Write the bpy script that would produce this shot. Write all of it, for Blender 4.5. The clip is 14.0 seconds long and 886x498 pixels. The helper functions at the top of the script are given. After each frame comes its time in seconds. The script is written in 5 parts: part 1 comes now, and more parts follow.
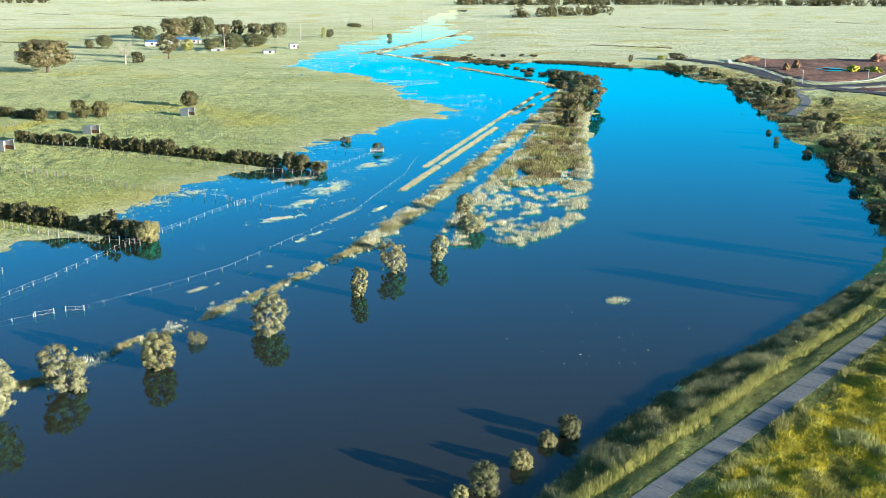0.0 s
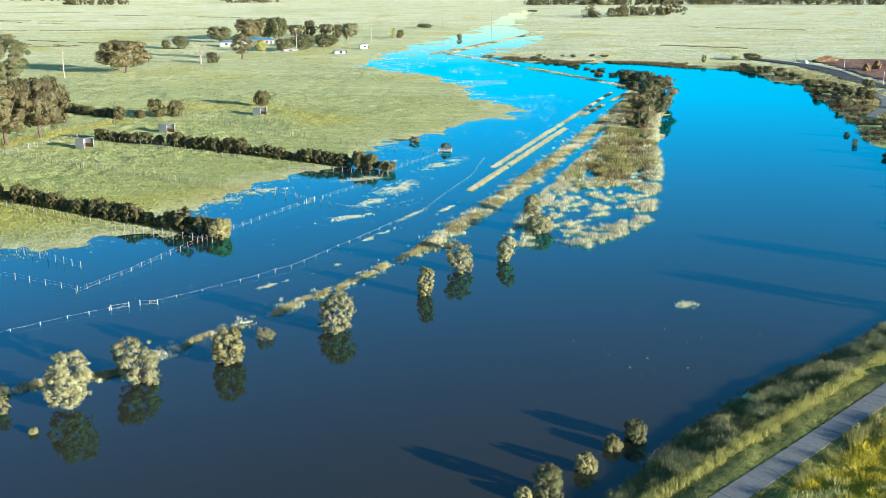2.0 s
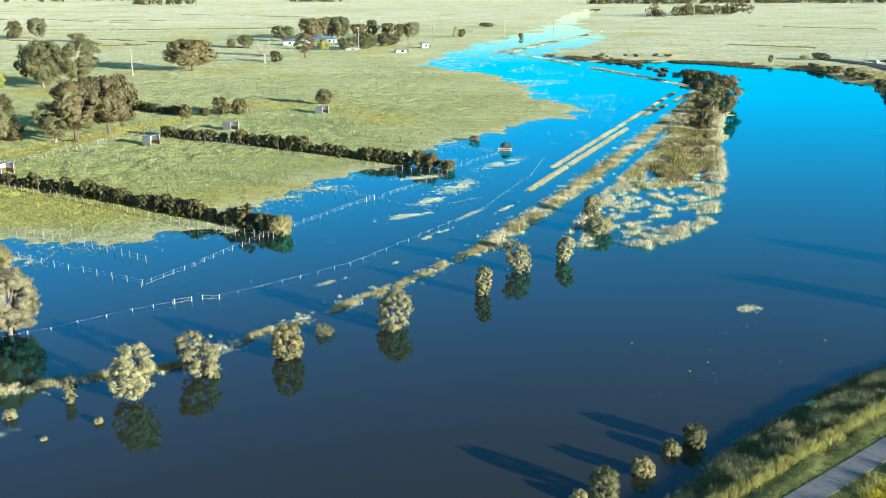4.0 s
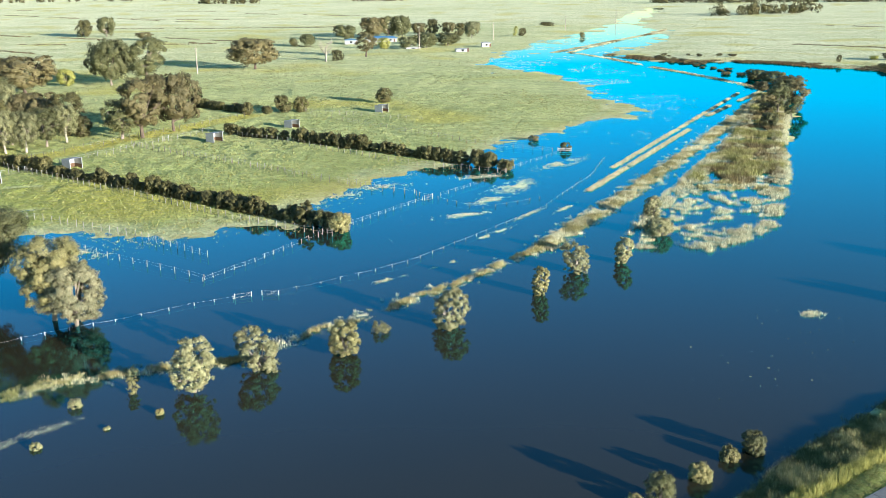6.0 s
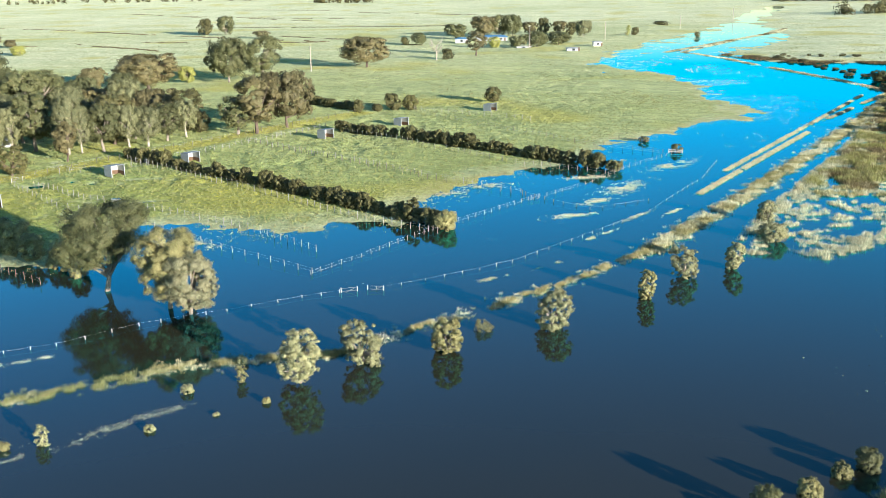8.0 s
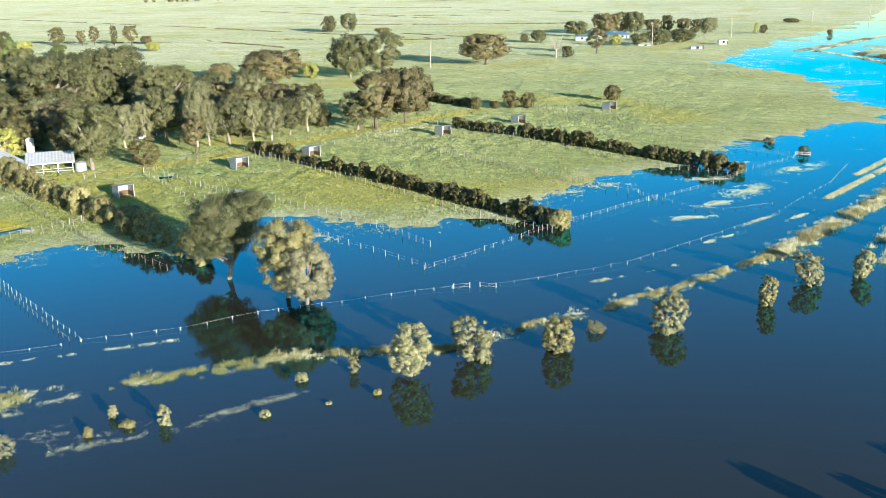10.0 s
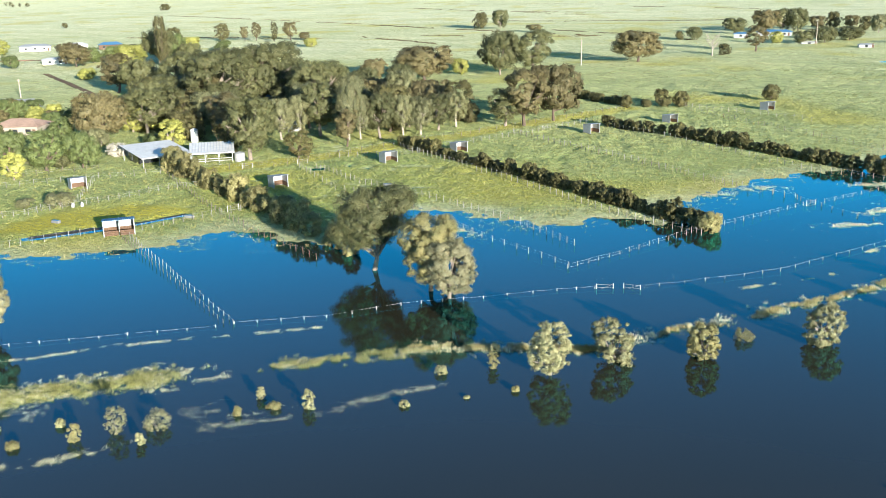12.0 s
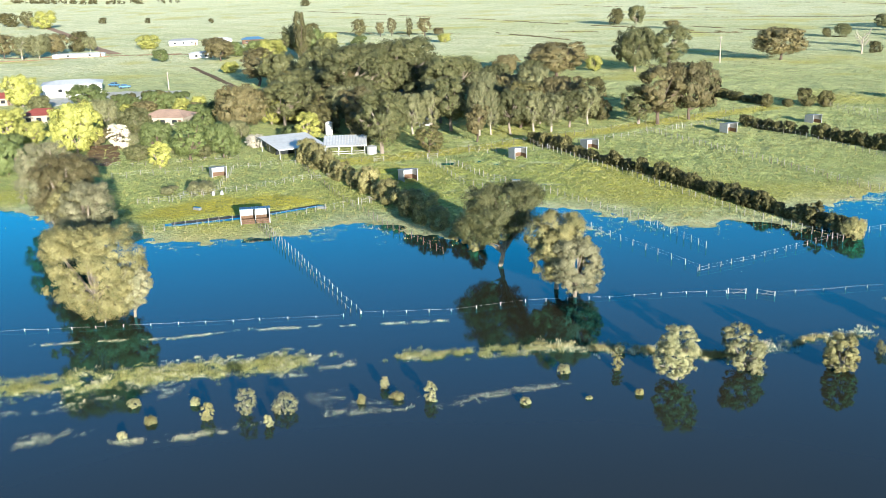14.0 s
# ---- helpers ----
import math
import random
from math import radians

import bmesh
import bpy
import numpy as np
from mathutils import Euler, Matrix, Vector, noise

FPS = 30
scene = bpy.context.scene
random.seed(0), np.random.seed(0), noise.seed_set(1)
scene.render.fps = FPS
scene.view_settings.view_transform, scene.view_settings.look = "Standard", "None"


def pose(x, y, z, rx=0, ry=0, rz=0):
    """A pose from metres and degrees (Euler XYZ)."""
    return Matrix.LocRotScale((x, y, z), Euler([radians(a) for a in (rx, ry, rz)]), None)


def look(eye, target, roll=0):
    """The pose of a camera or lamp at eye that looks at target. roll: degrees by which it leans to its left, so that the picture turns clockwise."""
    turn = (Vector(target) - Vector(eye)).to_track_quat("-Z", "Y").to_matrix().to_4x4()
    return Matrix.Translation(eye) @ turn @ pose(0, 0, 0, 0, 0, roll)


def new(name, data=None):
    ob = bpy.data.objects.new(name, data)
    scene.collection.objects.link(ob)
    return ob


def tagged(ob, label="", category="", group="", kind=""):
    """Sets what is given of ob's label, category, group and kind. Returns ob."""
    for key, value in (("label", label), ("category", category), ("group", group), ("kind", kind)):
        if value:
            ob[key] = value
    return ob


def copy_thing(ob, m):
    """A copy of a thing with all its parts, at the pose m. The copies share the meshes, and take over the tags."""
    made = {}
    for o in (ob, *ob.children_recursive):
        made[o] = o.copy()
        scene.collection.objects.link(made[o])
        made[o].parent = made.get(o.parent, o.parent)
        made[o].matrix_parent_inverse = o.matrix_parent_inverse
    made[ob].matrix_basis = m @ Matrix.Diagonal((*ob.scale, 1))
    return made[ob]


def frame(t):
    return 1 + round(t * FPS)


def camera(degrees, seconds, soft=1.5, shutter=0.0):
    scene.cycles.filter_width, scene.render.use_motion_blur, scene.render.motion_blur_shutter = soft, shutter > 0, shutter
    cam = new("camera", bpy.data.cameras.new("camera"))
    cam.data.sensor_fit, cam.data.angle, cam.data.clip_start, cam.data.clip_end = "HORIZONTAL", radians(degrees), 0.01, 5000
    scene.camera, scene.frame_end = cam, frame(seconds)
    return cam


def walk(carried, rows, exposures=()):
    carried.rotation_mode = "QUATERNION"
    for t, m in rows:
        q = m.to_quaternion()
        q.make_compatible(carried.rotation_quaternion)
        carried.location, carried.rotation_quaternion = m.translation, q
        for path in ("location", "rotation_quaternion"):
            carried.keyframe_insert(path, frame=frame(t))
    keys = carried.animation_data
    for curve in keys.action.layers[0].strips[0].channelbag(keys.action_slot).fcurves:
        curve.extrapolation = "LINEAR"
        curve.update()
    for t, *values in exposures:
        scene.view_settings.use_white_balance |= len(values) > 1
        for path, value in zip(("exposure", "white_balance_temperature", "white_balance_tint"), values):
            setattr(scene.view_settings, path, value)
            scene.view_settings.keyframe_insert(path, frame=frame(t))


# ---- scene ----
EYE = 38.0          # the camera hovers over the river bank and turns to its left
cam = camera(49.885, 14.0, soft=0.8)
# seconds, yaw to the left, pitch, lean to the left
TURNS = [
    (0.0, 0.0, -15.689, 0.118), (0.5, 0.597, -15.683, 0.042), (1.0, 1.605, -15.678, -0.041),
    (1.5, 2.793, -15.684, -0.115), (2.0, 4.169, -15.669, -0.189), (2.5, 5.397, -15.668, -0.263),
    (3.0, 6.324, -15.671, -0.321), (5.5, 10.26, -15.737, -0.444), (6.0, 11.402, -15.727, -0.502),
    (6.5, 12.954, -15.73, -0.58), (7.0, 14.876, -15.706, -0.668), (7.5, 16.441, -15.712, -0.707),
    (10.0, 25.03, -15.778, -0.987), (10.5, 27.172, -15.804, -1.076), (11.0, 29.462, -15.787, -1.145),
    (11.5, 31.811, -15.791, -1.212), (12.0, 33.967, -15.799, -1.315), (12.5, 35.891, -15.819, -1.364),
    (13.0, 37.805, -15.828, -1.424), (13.5, 39.774, -15.833, -1.488), (14.0, 41.856, -15.847, -1.569),
]


def aim(yaw, pitch, lean):
    a, b = radians(yaw), radians(pitch)
    way = Vector((-math.sin(a) * math.cos(b), math.cos(a) * math.cos(b), math.sin(b)))
    return look((0, 0, EYE), Vector((0, 0, EYE)) + way * 100, lean)


walk(cam, [(t, aim(yaw, pitch, lean)) for t, yaw, pitch, lean in TURNS])

# ---- light: a low morning sun behind the camera's right shoulder, clear sky ----
SUN_UP, SUN_ROUND = 10.0, 120.0      # degrees above the horizon, clockwise from +y
scene.view_settings.exposure = 1.42
world = bpy.data.worlds.new("sky")
scene.world = world
world.use_nodes = True
wn, wl = world.node_tree.nodes, world.node_tree.links
wn.clear()
sky = wn.new("ShaderNodeTexSky")
sky.sky_type = "NISHITA"
sky.sun_disc = False
sky.sun_elevation, sky.sun_rotation = radians(SUN_UP), radians(SUN_ROUND)
sky.air_density, sky.dust_density, sky.ozone_density = 1.0, 0.2, 2.4
grade = wn.new("ShaderNodeHueSaturation")
grade.inputs["Saturation"].default_value = 1.25
back = wn.new("ShaderNodeBackground")
back.inputs["Strength"].default_value = 0.104
wl.new(sky.outputs[0], grade.inputs["Color"])
wl.new(grade.outputs[0], back.inputs["Color"])
wl.new(back.outputs[0], wn.new("ShaderNodeOutputWorld").inputs["Surface"])

sun_data = bpy.data.lights.new("sun", "SUN")
sun_data.energy, sun_data.angle, sun_data.color = 5.0, radians(0.5), (1.0, 0.94, 0.83)
sun = new("sun", sun_data)
sun_dir = Vector((math.sin(radians(SUN_ROUND)) * math.cos(radians(SUN_UP)), math.cos(radians(SUN_ROUND)) * math.cos(radians(SUN_UP)), math.sin(radians(SUN_UP))))
sun.matrix_world = look(sun_dir * 300, (0, 0, 0))

# ---- materials ----
def material(name, rough=0.8, metal=0.0, spec=0.3):
    m = bpy.data.materials.new(name)
    m.use_nodes = True
    b = m.node_tree.nodes["Principled BSDF"]
    b.inputs["Roughness"].default_value = rough
    b.inputs["Metallic"].default_value = metal
    b.inputs["Specular IOR Level"].default_value = spec
    return m, m.node_tree.nodes, m.node_tree.links, b


def node(nodes, kind, **values):
    n = nodes.new(kind)
    for key, value in values.items():
        n.inputs[key].default_value = value
    return n


def ramp(nodes, links, source, stops):
    r = nodes.new("ShaderNodeValToRGB")
    while len(r.color_ramp.elements) < len(stops):
        r.color_ramp.elements.new(0.5)
    for e, (at, c) in zip(r.color_ramp.elements, stops):
        e.position, e.color = at, (*c, 1)
    links.new(source, r.inputs[0])
    return r.outputs[0]


def mix(nodes, links, how, factor, a, b):
    m = nodes.new("ShaderNodeMix")
    m.data_type, m.blend_type = "RGBA", how
    for socket, value in ((m.inputs[0], factor), (m.inputs[6], a), (m.inputs[7], b)):
        if isinstance(value, bpy.types.NodeSocket):
            links.new(value, socket)
        elif isinstance(value, (int, float)):
            socket.default_value = value
        else:
            socket.default_value = (*value, 1)
    return m.outputs[2]


def position(nodes):
    return nodes.new("ShaderNodeNewGeometry").outputs["Position"]


def noisy(nodes, links, scale, detail=4.0, stretch=None, rough=0.6):
    n = node(nodes, "ShaderNodeTexNoise", Scale=scale, Detail=detail, Roughness=rough)
    if stretch:
        mapping = nodes.new("ShaderNodeMapping")
        mapping.inputs["Scale"].default_value = stretch
        links.new(position(nodes), mapping.inputs["Vector"])
        links.new(mapping.outputs[0], n.inputs["Vector"])
    else:
        links.new(position(nodes), n.inputs["Vector"])
    return n.outputs["Fac"]


def bump(nodes, links, b, height, strength, distance):
    u = node(nodes, "ShaderNodeBump", Strength=strength, Distance=distance)
    links.new(height, u.inputs["Height"])
    links.new(u.outputs[0], b.inputs["Normal"])


def plain(name, color, rough=0.7, metal=0.0, grain=6.0, vary=0.35, relief=0.02, spec=0.3):
    """A surface of one paint or stuff, with grain, stains and a little relief."""
    m, n, l, b = material(name, rough, metal, spec)
    fine = noisy(n, l, grain, 6)
    wide = noisy(n, l, grain * 0.13, 3)
    dark, light = [c * (1 - vary) for c in color], [min(1, c * (1 + vary)) for c in color]
    c1 = ramp(n, l, fine, ((0.3, dark), (0.7, light)))
    c2 = ramp(n, l, wide, ((0.35, [1 - vary] * 3), (0.65, (1, 1, 1))))
    l.new(mix(n, l, "MULTIPLY", 0.7, c1, c2), b.inputs["Base Color"])
    bump(n, l, b, fine, 0.5, relief)
    return m


def leafy(name, dark, light, tip=None, rough=0.55):
    """Leaves or blades: each piece has its own tone."""
    m, n, l, b = material(name, rough, 0, 0.25)
    island = n.new("ShaderNodeNewGeometry").outputs["Random Per Island"]
    tip = tip or light
    dim = [a * 0.6 + b * 0.4 for a, b in zip(dark, light)]
    c = ramp(n, l, island, ((0.0, dim), (0.7, [a * 0.12 + b * 0.88 for a, b in zip(dark, light)]), (1.0, [a * 0.4 + b * 0.6 for a, b in zip(light, tip)])))
    who = n.new("ShaderNodeObjectInfo").outputs["Random"]
    tone = ramp(n, l, who, ((0.0, (0.68, 0.68, 0.66)), (1.0, (1.22, 1.2, 1.14))))
    c = mix(n, l, "MULTIPLY", 0.8, c, tone)
    spray = ramp(n, l, noisy(n, l, 0.9, 3), ((0.32, (0.62, 0.66, 0.6)), (0.66, (1.22, 1.18, 1.12))))
    l.new(mix(n, l, "MULTIPLY", 0.85, c, spray), b.inputs["Base Color"])
    b.inputs["Subsurface Weight"].default_value = 0.0
    return m


def ground_material():
    m, n, l, b = material("paddock_grass", 0.95, 0, 0.1)
    wide = noisy(n, l, 0.016, 4)
    mid = noisy(n, l, 0.12, 5)
    fine = noisy(n, l, 1.6, 6)
    c = ramp(n, l, wide, ((0.33, (0.2, 0.275, 0.075)), (0.5, (0.29, 0.365, 0.12)), (0.67, (0.39, 0.435, 0.185))))
    c = mix(n, l, "MULTIPLY", 0.8, c, ramp(n, l, mid, ((0.3, (0.68, 0.75, 0.62)), (0.7, (1.2, 1.12, 1.05)))))
    # near-white tone: dry grass at the waterline, haze painted on the far land
    straw_haze = n.new("ShaderNodeAttribute")
    straw_haze.attribute_name = "straw_haze"
    c = mix(n, l, "MIX", straw_haze.outputs["Fac"], c, (0.63, 0.65, 0.57))
    streak = noisy(n, l, 1.0, 4, (0.012, 0.045, 0.02))
    c = mix(n, l, "MULTIPLY", 0.7, c, ramp(n, l, streak, ((0.35, (0.72, 0.8, 0.66)), (0.6, (1.15, 1.1, 1.05)))))
    clumps = noisy(n, l, 0.42, 4)
    c = mix(n, l, "MULTIPLY", 0.75, c, ramp(n, l, clumps, ((0.34, (0.6, 0.66, 0.55)), (0.62, (1.18, 1.15, 1.1)))))
    furrow = noisy(n, l, 1.0, 5, (0.05, 0.3, 0.05))
    c = mix(n, l, "MULTIPLY", 0.6, c, ramp(n, l, furrow, ((0.36, (0.66, 0.72, 0.6)), (0.6, (1.16, 1.13, 1.08)))))
    zone = n.new("ShaderNodeAttribute")
    zone.attribute_name = "lush"
    c = mix(n, l, "MIX", zone.outputs["Fac"], c, (0.42, 0.36, 0.022))
    c = mix(n, l, "MULTIPLY", 0.8, c, ramp(n, l, fine, ((0.3, (0.5, 0.55, 0.45)), (0.65, (1.2, 1.17, 1.1)))))
    c = mix(n, l, "MULTIPLY", 0.8, c, ramp(n, l, noisy(n, l, 6.5, 4), ((0.34, (0.6, 0.62, 0.55)), (0.64, (1.2, 1.18, 1.12)))))
    l.new(c, b.inputs["Base Color"])
    b.inputs["Sheen Weight"].default_value = 0.22
    b.inputs["Sheen Roughness"].default_value = 0.5
    b.inputs["Sheen Tint"].default_value = (0.95, 0.95, 0.55, 1)
    rough = n.new("ShaderNodeMath")
    rough.operation = "ADD"
    l.new(fine, rough.inputs[0])
    l.new(noisy(n, l, 0.4, 3), rough.inputs[1])
    bump(n, l, b, rough.outputs[0], 1.0, 0.6)
    return m


def water_material():
    """Silty water: brown in its depth, faint ripples, a mirror tinted blue and boosted beyond Fresnel."""
    m = bpy.data.materials.new("flood_water")
    m.use_nodes = True
    n, l = m.node_tree.nodes, m.node_tree.links
    n.clear()
    silt = noisy(n, l, 0.03, 3)
    body = node(n, "ShaderNodeBsdfDiffuse")
    l.new(ramp(n, l, silt, ((0.3, (0.031, 0.028, 0.016)), (0.7, (0.036, 0.031, 0.017)))), body.inputs["Color"])
    gloss = node(n, "ShaderNodeBsdfGlossy", Roughness=0.05)
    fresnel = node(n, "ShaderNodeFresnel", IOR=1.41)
    u = node(n, "ShaderNodeBump", Strength=0.12, Distance=0.02)
    l.new(noisy(n, l, 0.9, 3, (1.0, 0.45, 1.0)), u.inputs["Height"])
    for b in (gloss, fresnel):
        l.new(u.outputs[0], b.inputs["Normal"])
    # sky blue of the reflection painted into the gloss colour, paler at grazing angles
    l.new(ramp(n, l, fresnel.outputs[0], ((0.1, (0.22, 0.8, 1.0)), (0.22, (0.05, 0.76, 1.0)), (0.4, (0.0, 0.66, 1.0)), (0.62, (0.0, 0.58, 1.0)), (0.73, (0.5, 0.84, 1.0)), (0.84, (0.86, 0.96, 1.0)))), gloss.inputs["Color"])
    both = n.new("ShaderNodeMixShader")
    # mirror share raised above the Fresnel value to brighten the reflection
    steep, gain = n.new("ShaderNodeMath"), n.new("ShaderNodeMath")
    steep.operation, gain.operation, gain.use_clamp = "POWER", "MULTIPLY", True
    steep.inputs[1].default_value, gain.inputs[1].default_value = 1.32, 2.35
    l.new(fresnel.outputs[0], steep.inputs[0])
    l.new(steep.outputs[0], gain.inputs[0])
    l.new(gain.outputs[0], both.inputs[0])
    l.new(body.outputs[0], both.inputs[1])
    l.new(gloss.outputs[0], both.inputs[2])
    l.new(both.outputs[0], n.new("ShaderNodeOutputMaterial").inputs["Surface"])
    return m


GRASS = ground_material()
WATER = water_material()
BARK = plain("gum_bark", (0.25, 0.21, 0.17), 0.85, grain=3, relief=0.03)
BARK_DARK = plain("dark_bark", (0.12, 0.09, 0.07), 0.9, grain=3, relief=0.03)
BARK_PALE = plain("bleached_wood", (0.36, 0.32, 0.27), 0.8, grain=3)
LEAF_PALE = leafy("pale_willow_leaf", (0.14, 0.145, 0.07), (0.31, 0.3, 0.165), (0.42, 0.41, 0.26))
LEAF_GUM = leafy("gum_leaf", (0.04, 0.046, 0.021), (0.118, 0.126, 0.057), (0.21, 0.2, 0.105))
LEAF_GOLD = leafy("golden_gum_leaf", (0.09, 0.085, 0.035), (0.26, 0.24, 0.11), (0.38, 0.35, 0.18))
LEAF_DARK = leafy("dark_leaf", (0.022, 0.024, 0.011), (0.118, 0.112, 0.047), (0.23, 0.2, 0.09))
LEAF_BRONZE = leafy("bronze_leaf", (0.055, 0.05, 0.024), (0.165, 0.145, 0.072), (0.19, 0.15, 0.08))
LEAF_LIME = leafy("lime_leaf", (0.14, 0.16, 0.04), (0.38, 0.39, 0.11), (0.52, 0.5, 0.18))
LEAF_GREEN = leafy("mid_green_leaf", (0.05, 0.07, 0.028), (0.135, 0.175, 0.065), (0.22, 0.25, 0.1))
LEAF_GREY = leafy("grey_gum_leaf", (0.068, 0.074, 0.038), (0.19, 0.197, 0.105), (0.3, 0.285, 0.17))
LEAF_WHITE = leafy("white_blossom", (0.35, 0.33, 0.28), (0.75, 0.7, 0.62), (0.85, 0.82, 0.76))
LEAF_SAGE = leafy("sage_gum_leaf", (0.09, 0.09, 0.05), (0.27, 0.26, 0.16), (0.42, 0.4, 0.28))
REED = leafy("dry_reed", (0.12, 0.12, 0.045), (0.38, 0.34, 0.16), (0.6, 0.55, 0.34))
REED_GREEN = leafy("green_reed", (0.08, 0.09, 0.03), (0.26, 0.26, 0.085), (0.44, 0.41, 0.19))
REED_LIME = leafy("lime_reed", (0.13, 0.15, 0.055), (0.36, 0.37, 0.15), (0.54, 0.53, 0.29))
REED_PALE = leafy("pale_flooded_grass", (0.34, 0.33, 0.2), (0.62, 0.6, 0.42), (0.78, 0.76, 0.6))
REED_BROWN = leafy("brown_sedge", (0.05, 0.04, 0.02), (0.17, 0.13, 0.06), (0.3, 0.24, 0.13))
POST_WOOD = plain("weathered_post", (0.13, 0.11, 0.09), 0.85, grain=8)
POST_PALE = plain("pale_grey_post", (0.25, 0.24, 0.22), 0.7, grain=8, vary=0.2)
POST_WHITE = plain("white_post_cap", (0.4, 0.4, 0.385), 0.5, grain=8, vary=0.12)
INNER_WHITE = plain("pale_inner_lining", (0.4, 0.41, 0.42), 0.6, grain=2, vary=0.15)
WIRE = plain("white_fence_tape", (0.55, 0.58, 0.6), 0.5, grain=4, vary=0.15)
STEEL = plain("galvanised_steel", (0.36, 0.38, 0.39), 0.55, 0.1, grain=2, vary=0.15)
ROOF_WHITE = plain("pale_roof_sheet", (0.64, 0.64, 0.62), 0.6, 0.0, grain=1, vary=0.12)
TIMBER = plain("red_brown_timber", (0.14, 0.085, 0.055), 0.8, grain=5)
CONCRETE = plain("concrete", (0.185, 0.19, 0.185), 0.9, grain=2.5, vary=0.18)
ASPHALT = plain("asphalt", (0.06, 0.062, 0.066), 0.9, grain=3)
RED_DIRT = plain("red_dirt", (0.27, 0.13, 0.08), 0.95, grain=0.4, vary=0.6, relief=0.2)
YELLOW_GRASS = plain("yellow_wet_grass", (0.34, 0.3, 0.03), 0.95, grain=1.2, vary=0.45, relief=0.15)
# mud darkened to carry the shade of the pond's bank
SHADED_MUD = plain("shaded_mud", (0.075, 0.055, 0.036), 0.6, grain=1.5, vary=0.35, relief=0.05)
JOINT = plain("path_joint", (0.1, 0.1, 0.09), 0.95, grain=3)
BLUE_ROOF = plain("blue_roof", (0.08, 0.22, 0.38), 0.5, grain=1, vary=0.15)
BRICK_PAINT = plain("cream_wall", (0.38, 0.33, 0.27), 0.8, grain=2, vary=0.15)
TILE_ROOF = plain("terracotta_tiles", (0.45, 0.3, 0.22), 0.8, grain=2, vary=0.25)
RED_ROOF = plain("red_roof", (0.3, 0.075, 0.055), 0.6, grain=2, vary=0.2)
LANE_EARTH = plain("orange_lane_earth", (0.42, 0.25, 0.15), 0.95, grain=0.6, vary=0.3, relief=0.1)
PALE_PAD = plain("pale_gravel", (0.55, 0.53, 0.46), 0.95, grain=1.5, vary=0.15, relief=0.03)
# window glass; its dark tone also paints the open shed's shaded inside
DARK_GLASS_SHADE = plain("dark_window_and_shade", (0.03, 0.035, 0.04), 0.1, grain=1, spec=0.5)
BARE = plain("bare_brown_earth", (0.2, 0.12, 0.06), 0.95, grain=1.2, vary=0.4, relief=0.1)

# ---- helpers for building ----
def mesh_of(name, verts, faces, mat, smooth=False):
    me = bpy.data.meshes.new(name)
    me.from_pydata(verts if isinstance(verts, list) else verts.tolist(), [], faces if isinstance(faces, list) else faces.tolist())
    me.materials.append(mat)
    if smooth:
        me.polygons.foreach_set("use_smooth", [True] * len(me.polygons))
    me.update()
    return me


def empty(name, x=0, y=0, z=0, turn=0):
    ob = new(name)
    ob.empty_display_size = 0.3
    ob.matrix_basis = pose(x, y, z, 0, 0, turn)
    return ob


def part(name, data, material_, parent, label=""):
    """One mesh object under a thing or part; data is a bmesh or a mesh."""
    if isinstance(data, bmesh.types.BMesh):
        me = bpy.data.meshes.new(name)
        data.to_mesh(me)
        data.free()
        me.materials.append(material_)
    else:
        me = data
    ob = new(name, me)
    ob.parent = parent
    return tagged(ob, label)


def add_box(bm, sx, sy, sz, x, y, z, turn=0, tilt=0, bevel=0.0):
    made = bmesh.ops.create_cube(bm, size=1)["verts"]
    m = pose(x, y, z, 0, tilt, turn) @ Matrix.Diagonal((sx, sy, sz, 1))
    bmesh.ops.transform(bm, matrix=m, verts=made)
    if bevel:
        edges = list({e for v in made for e in v.link_edges})
        bmesh.ops.bevel(bm, geom=edges, offset=bevel, segments=1, affect="EDGES")
    return made


def box(sx, sy, sz, x=0, y=0, z=0, turn=0, tilt=0, bevel=0.01):
    bm = bmesh.new()
    add_box(bm, sx, sy, sz, x, y, z, turn, tilt, bevel)
    return bm


def add_tube(bm, points, radii, sides=6):
    """A tapered tube along points."""
    rings = []
    for i, p in enumerate(points):
        a, b = Vector(points[max(i - 1, 0)]), Vector(points[min(i + 1, len(points) - 1)])
        way = (b - a).normalized() if (b - a).length > 1e-6 else Vector((0, 0, 1))
        side = way.cross(Vector((0.3, 0.9, 0.2))).normalized()
        up = way.cross(side)
        rings.append([bm.verts.new(Vector(p) + (side * math.cos(k * math.tau / sides) + up * math.sin(k * math.tau / sides)) * radii[i]) for k in range(sides)])
    for r0, r1 in zip(rings, rings[1:]):
        for k in range(sides):
            bm.faces.new((r0[k], r0[(k + 1) % sides], r1[(k + 1) % sides], r1[k]))
    bm.faces.new(rings[0][::-1])
    bm.faces.new(rings[-1])


# ---- the lie of the land: heights above the flood's level ----
def lattice(ix, iy, seed):
    v = (ix * 374761393 + iy * 668265263 + seed * 1442695041) & 0xFFFFFFFF
    v = ((v ^ (v >> 13)) * 1274126177) & 0xFFFFFFFF
    return ((v ^ (v >> 16)) & 0xFFFF) / 65535.0


def wave(x, y, size, seed):
    """Smooth value noise between -1 and 1."""
    u, v = (0.79 * x + 0.61 * y) / size, (0.79 * y - 0.61 * x) / size
    iu, iv = np.floor(u).astype(np.int64), np.floor(v).astype(np.int64)
    fu, fv = u - iu, v - iv
    fu, fv = fu * fu * (3 - 2 * fu), fv * fv * (3 - 2 * fv)
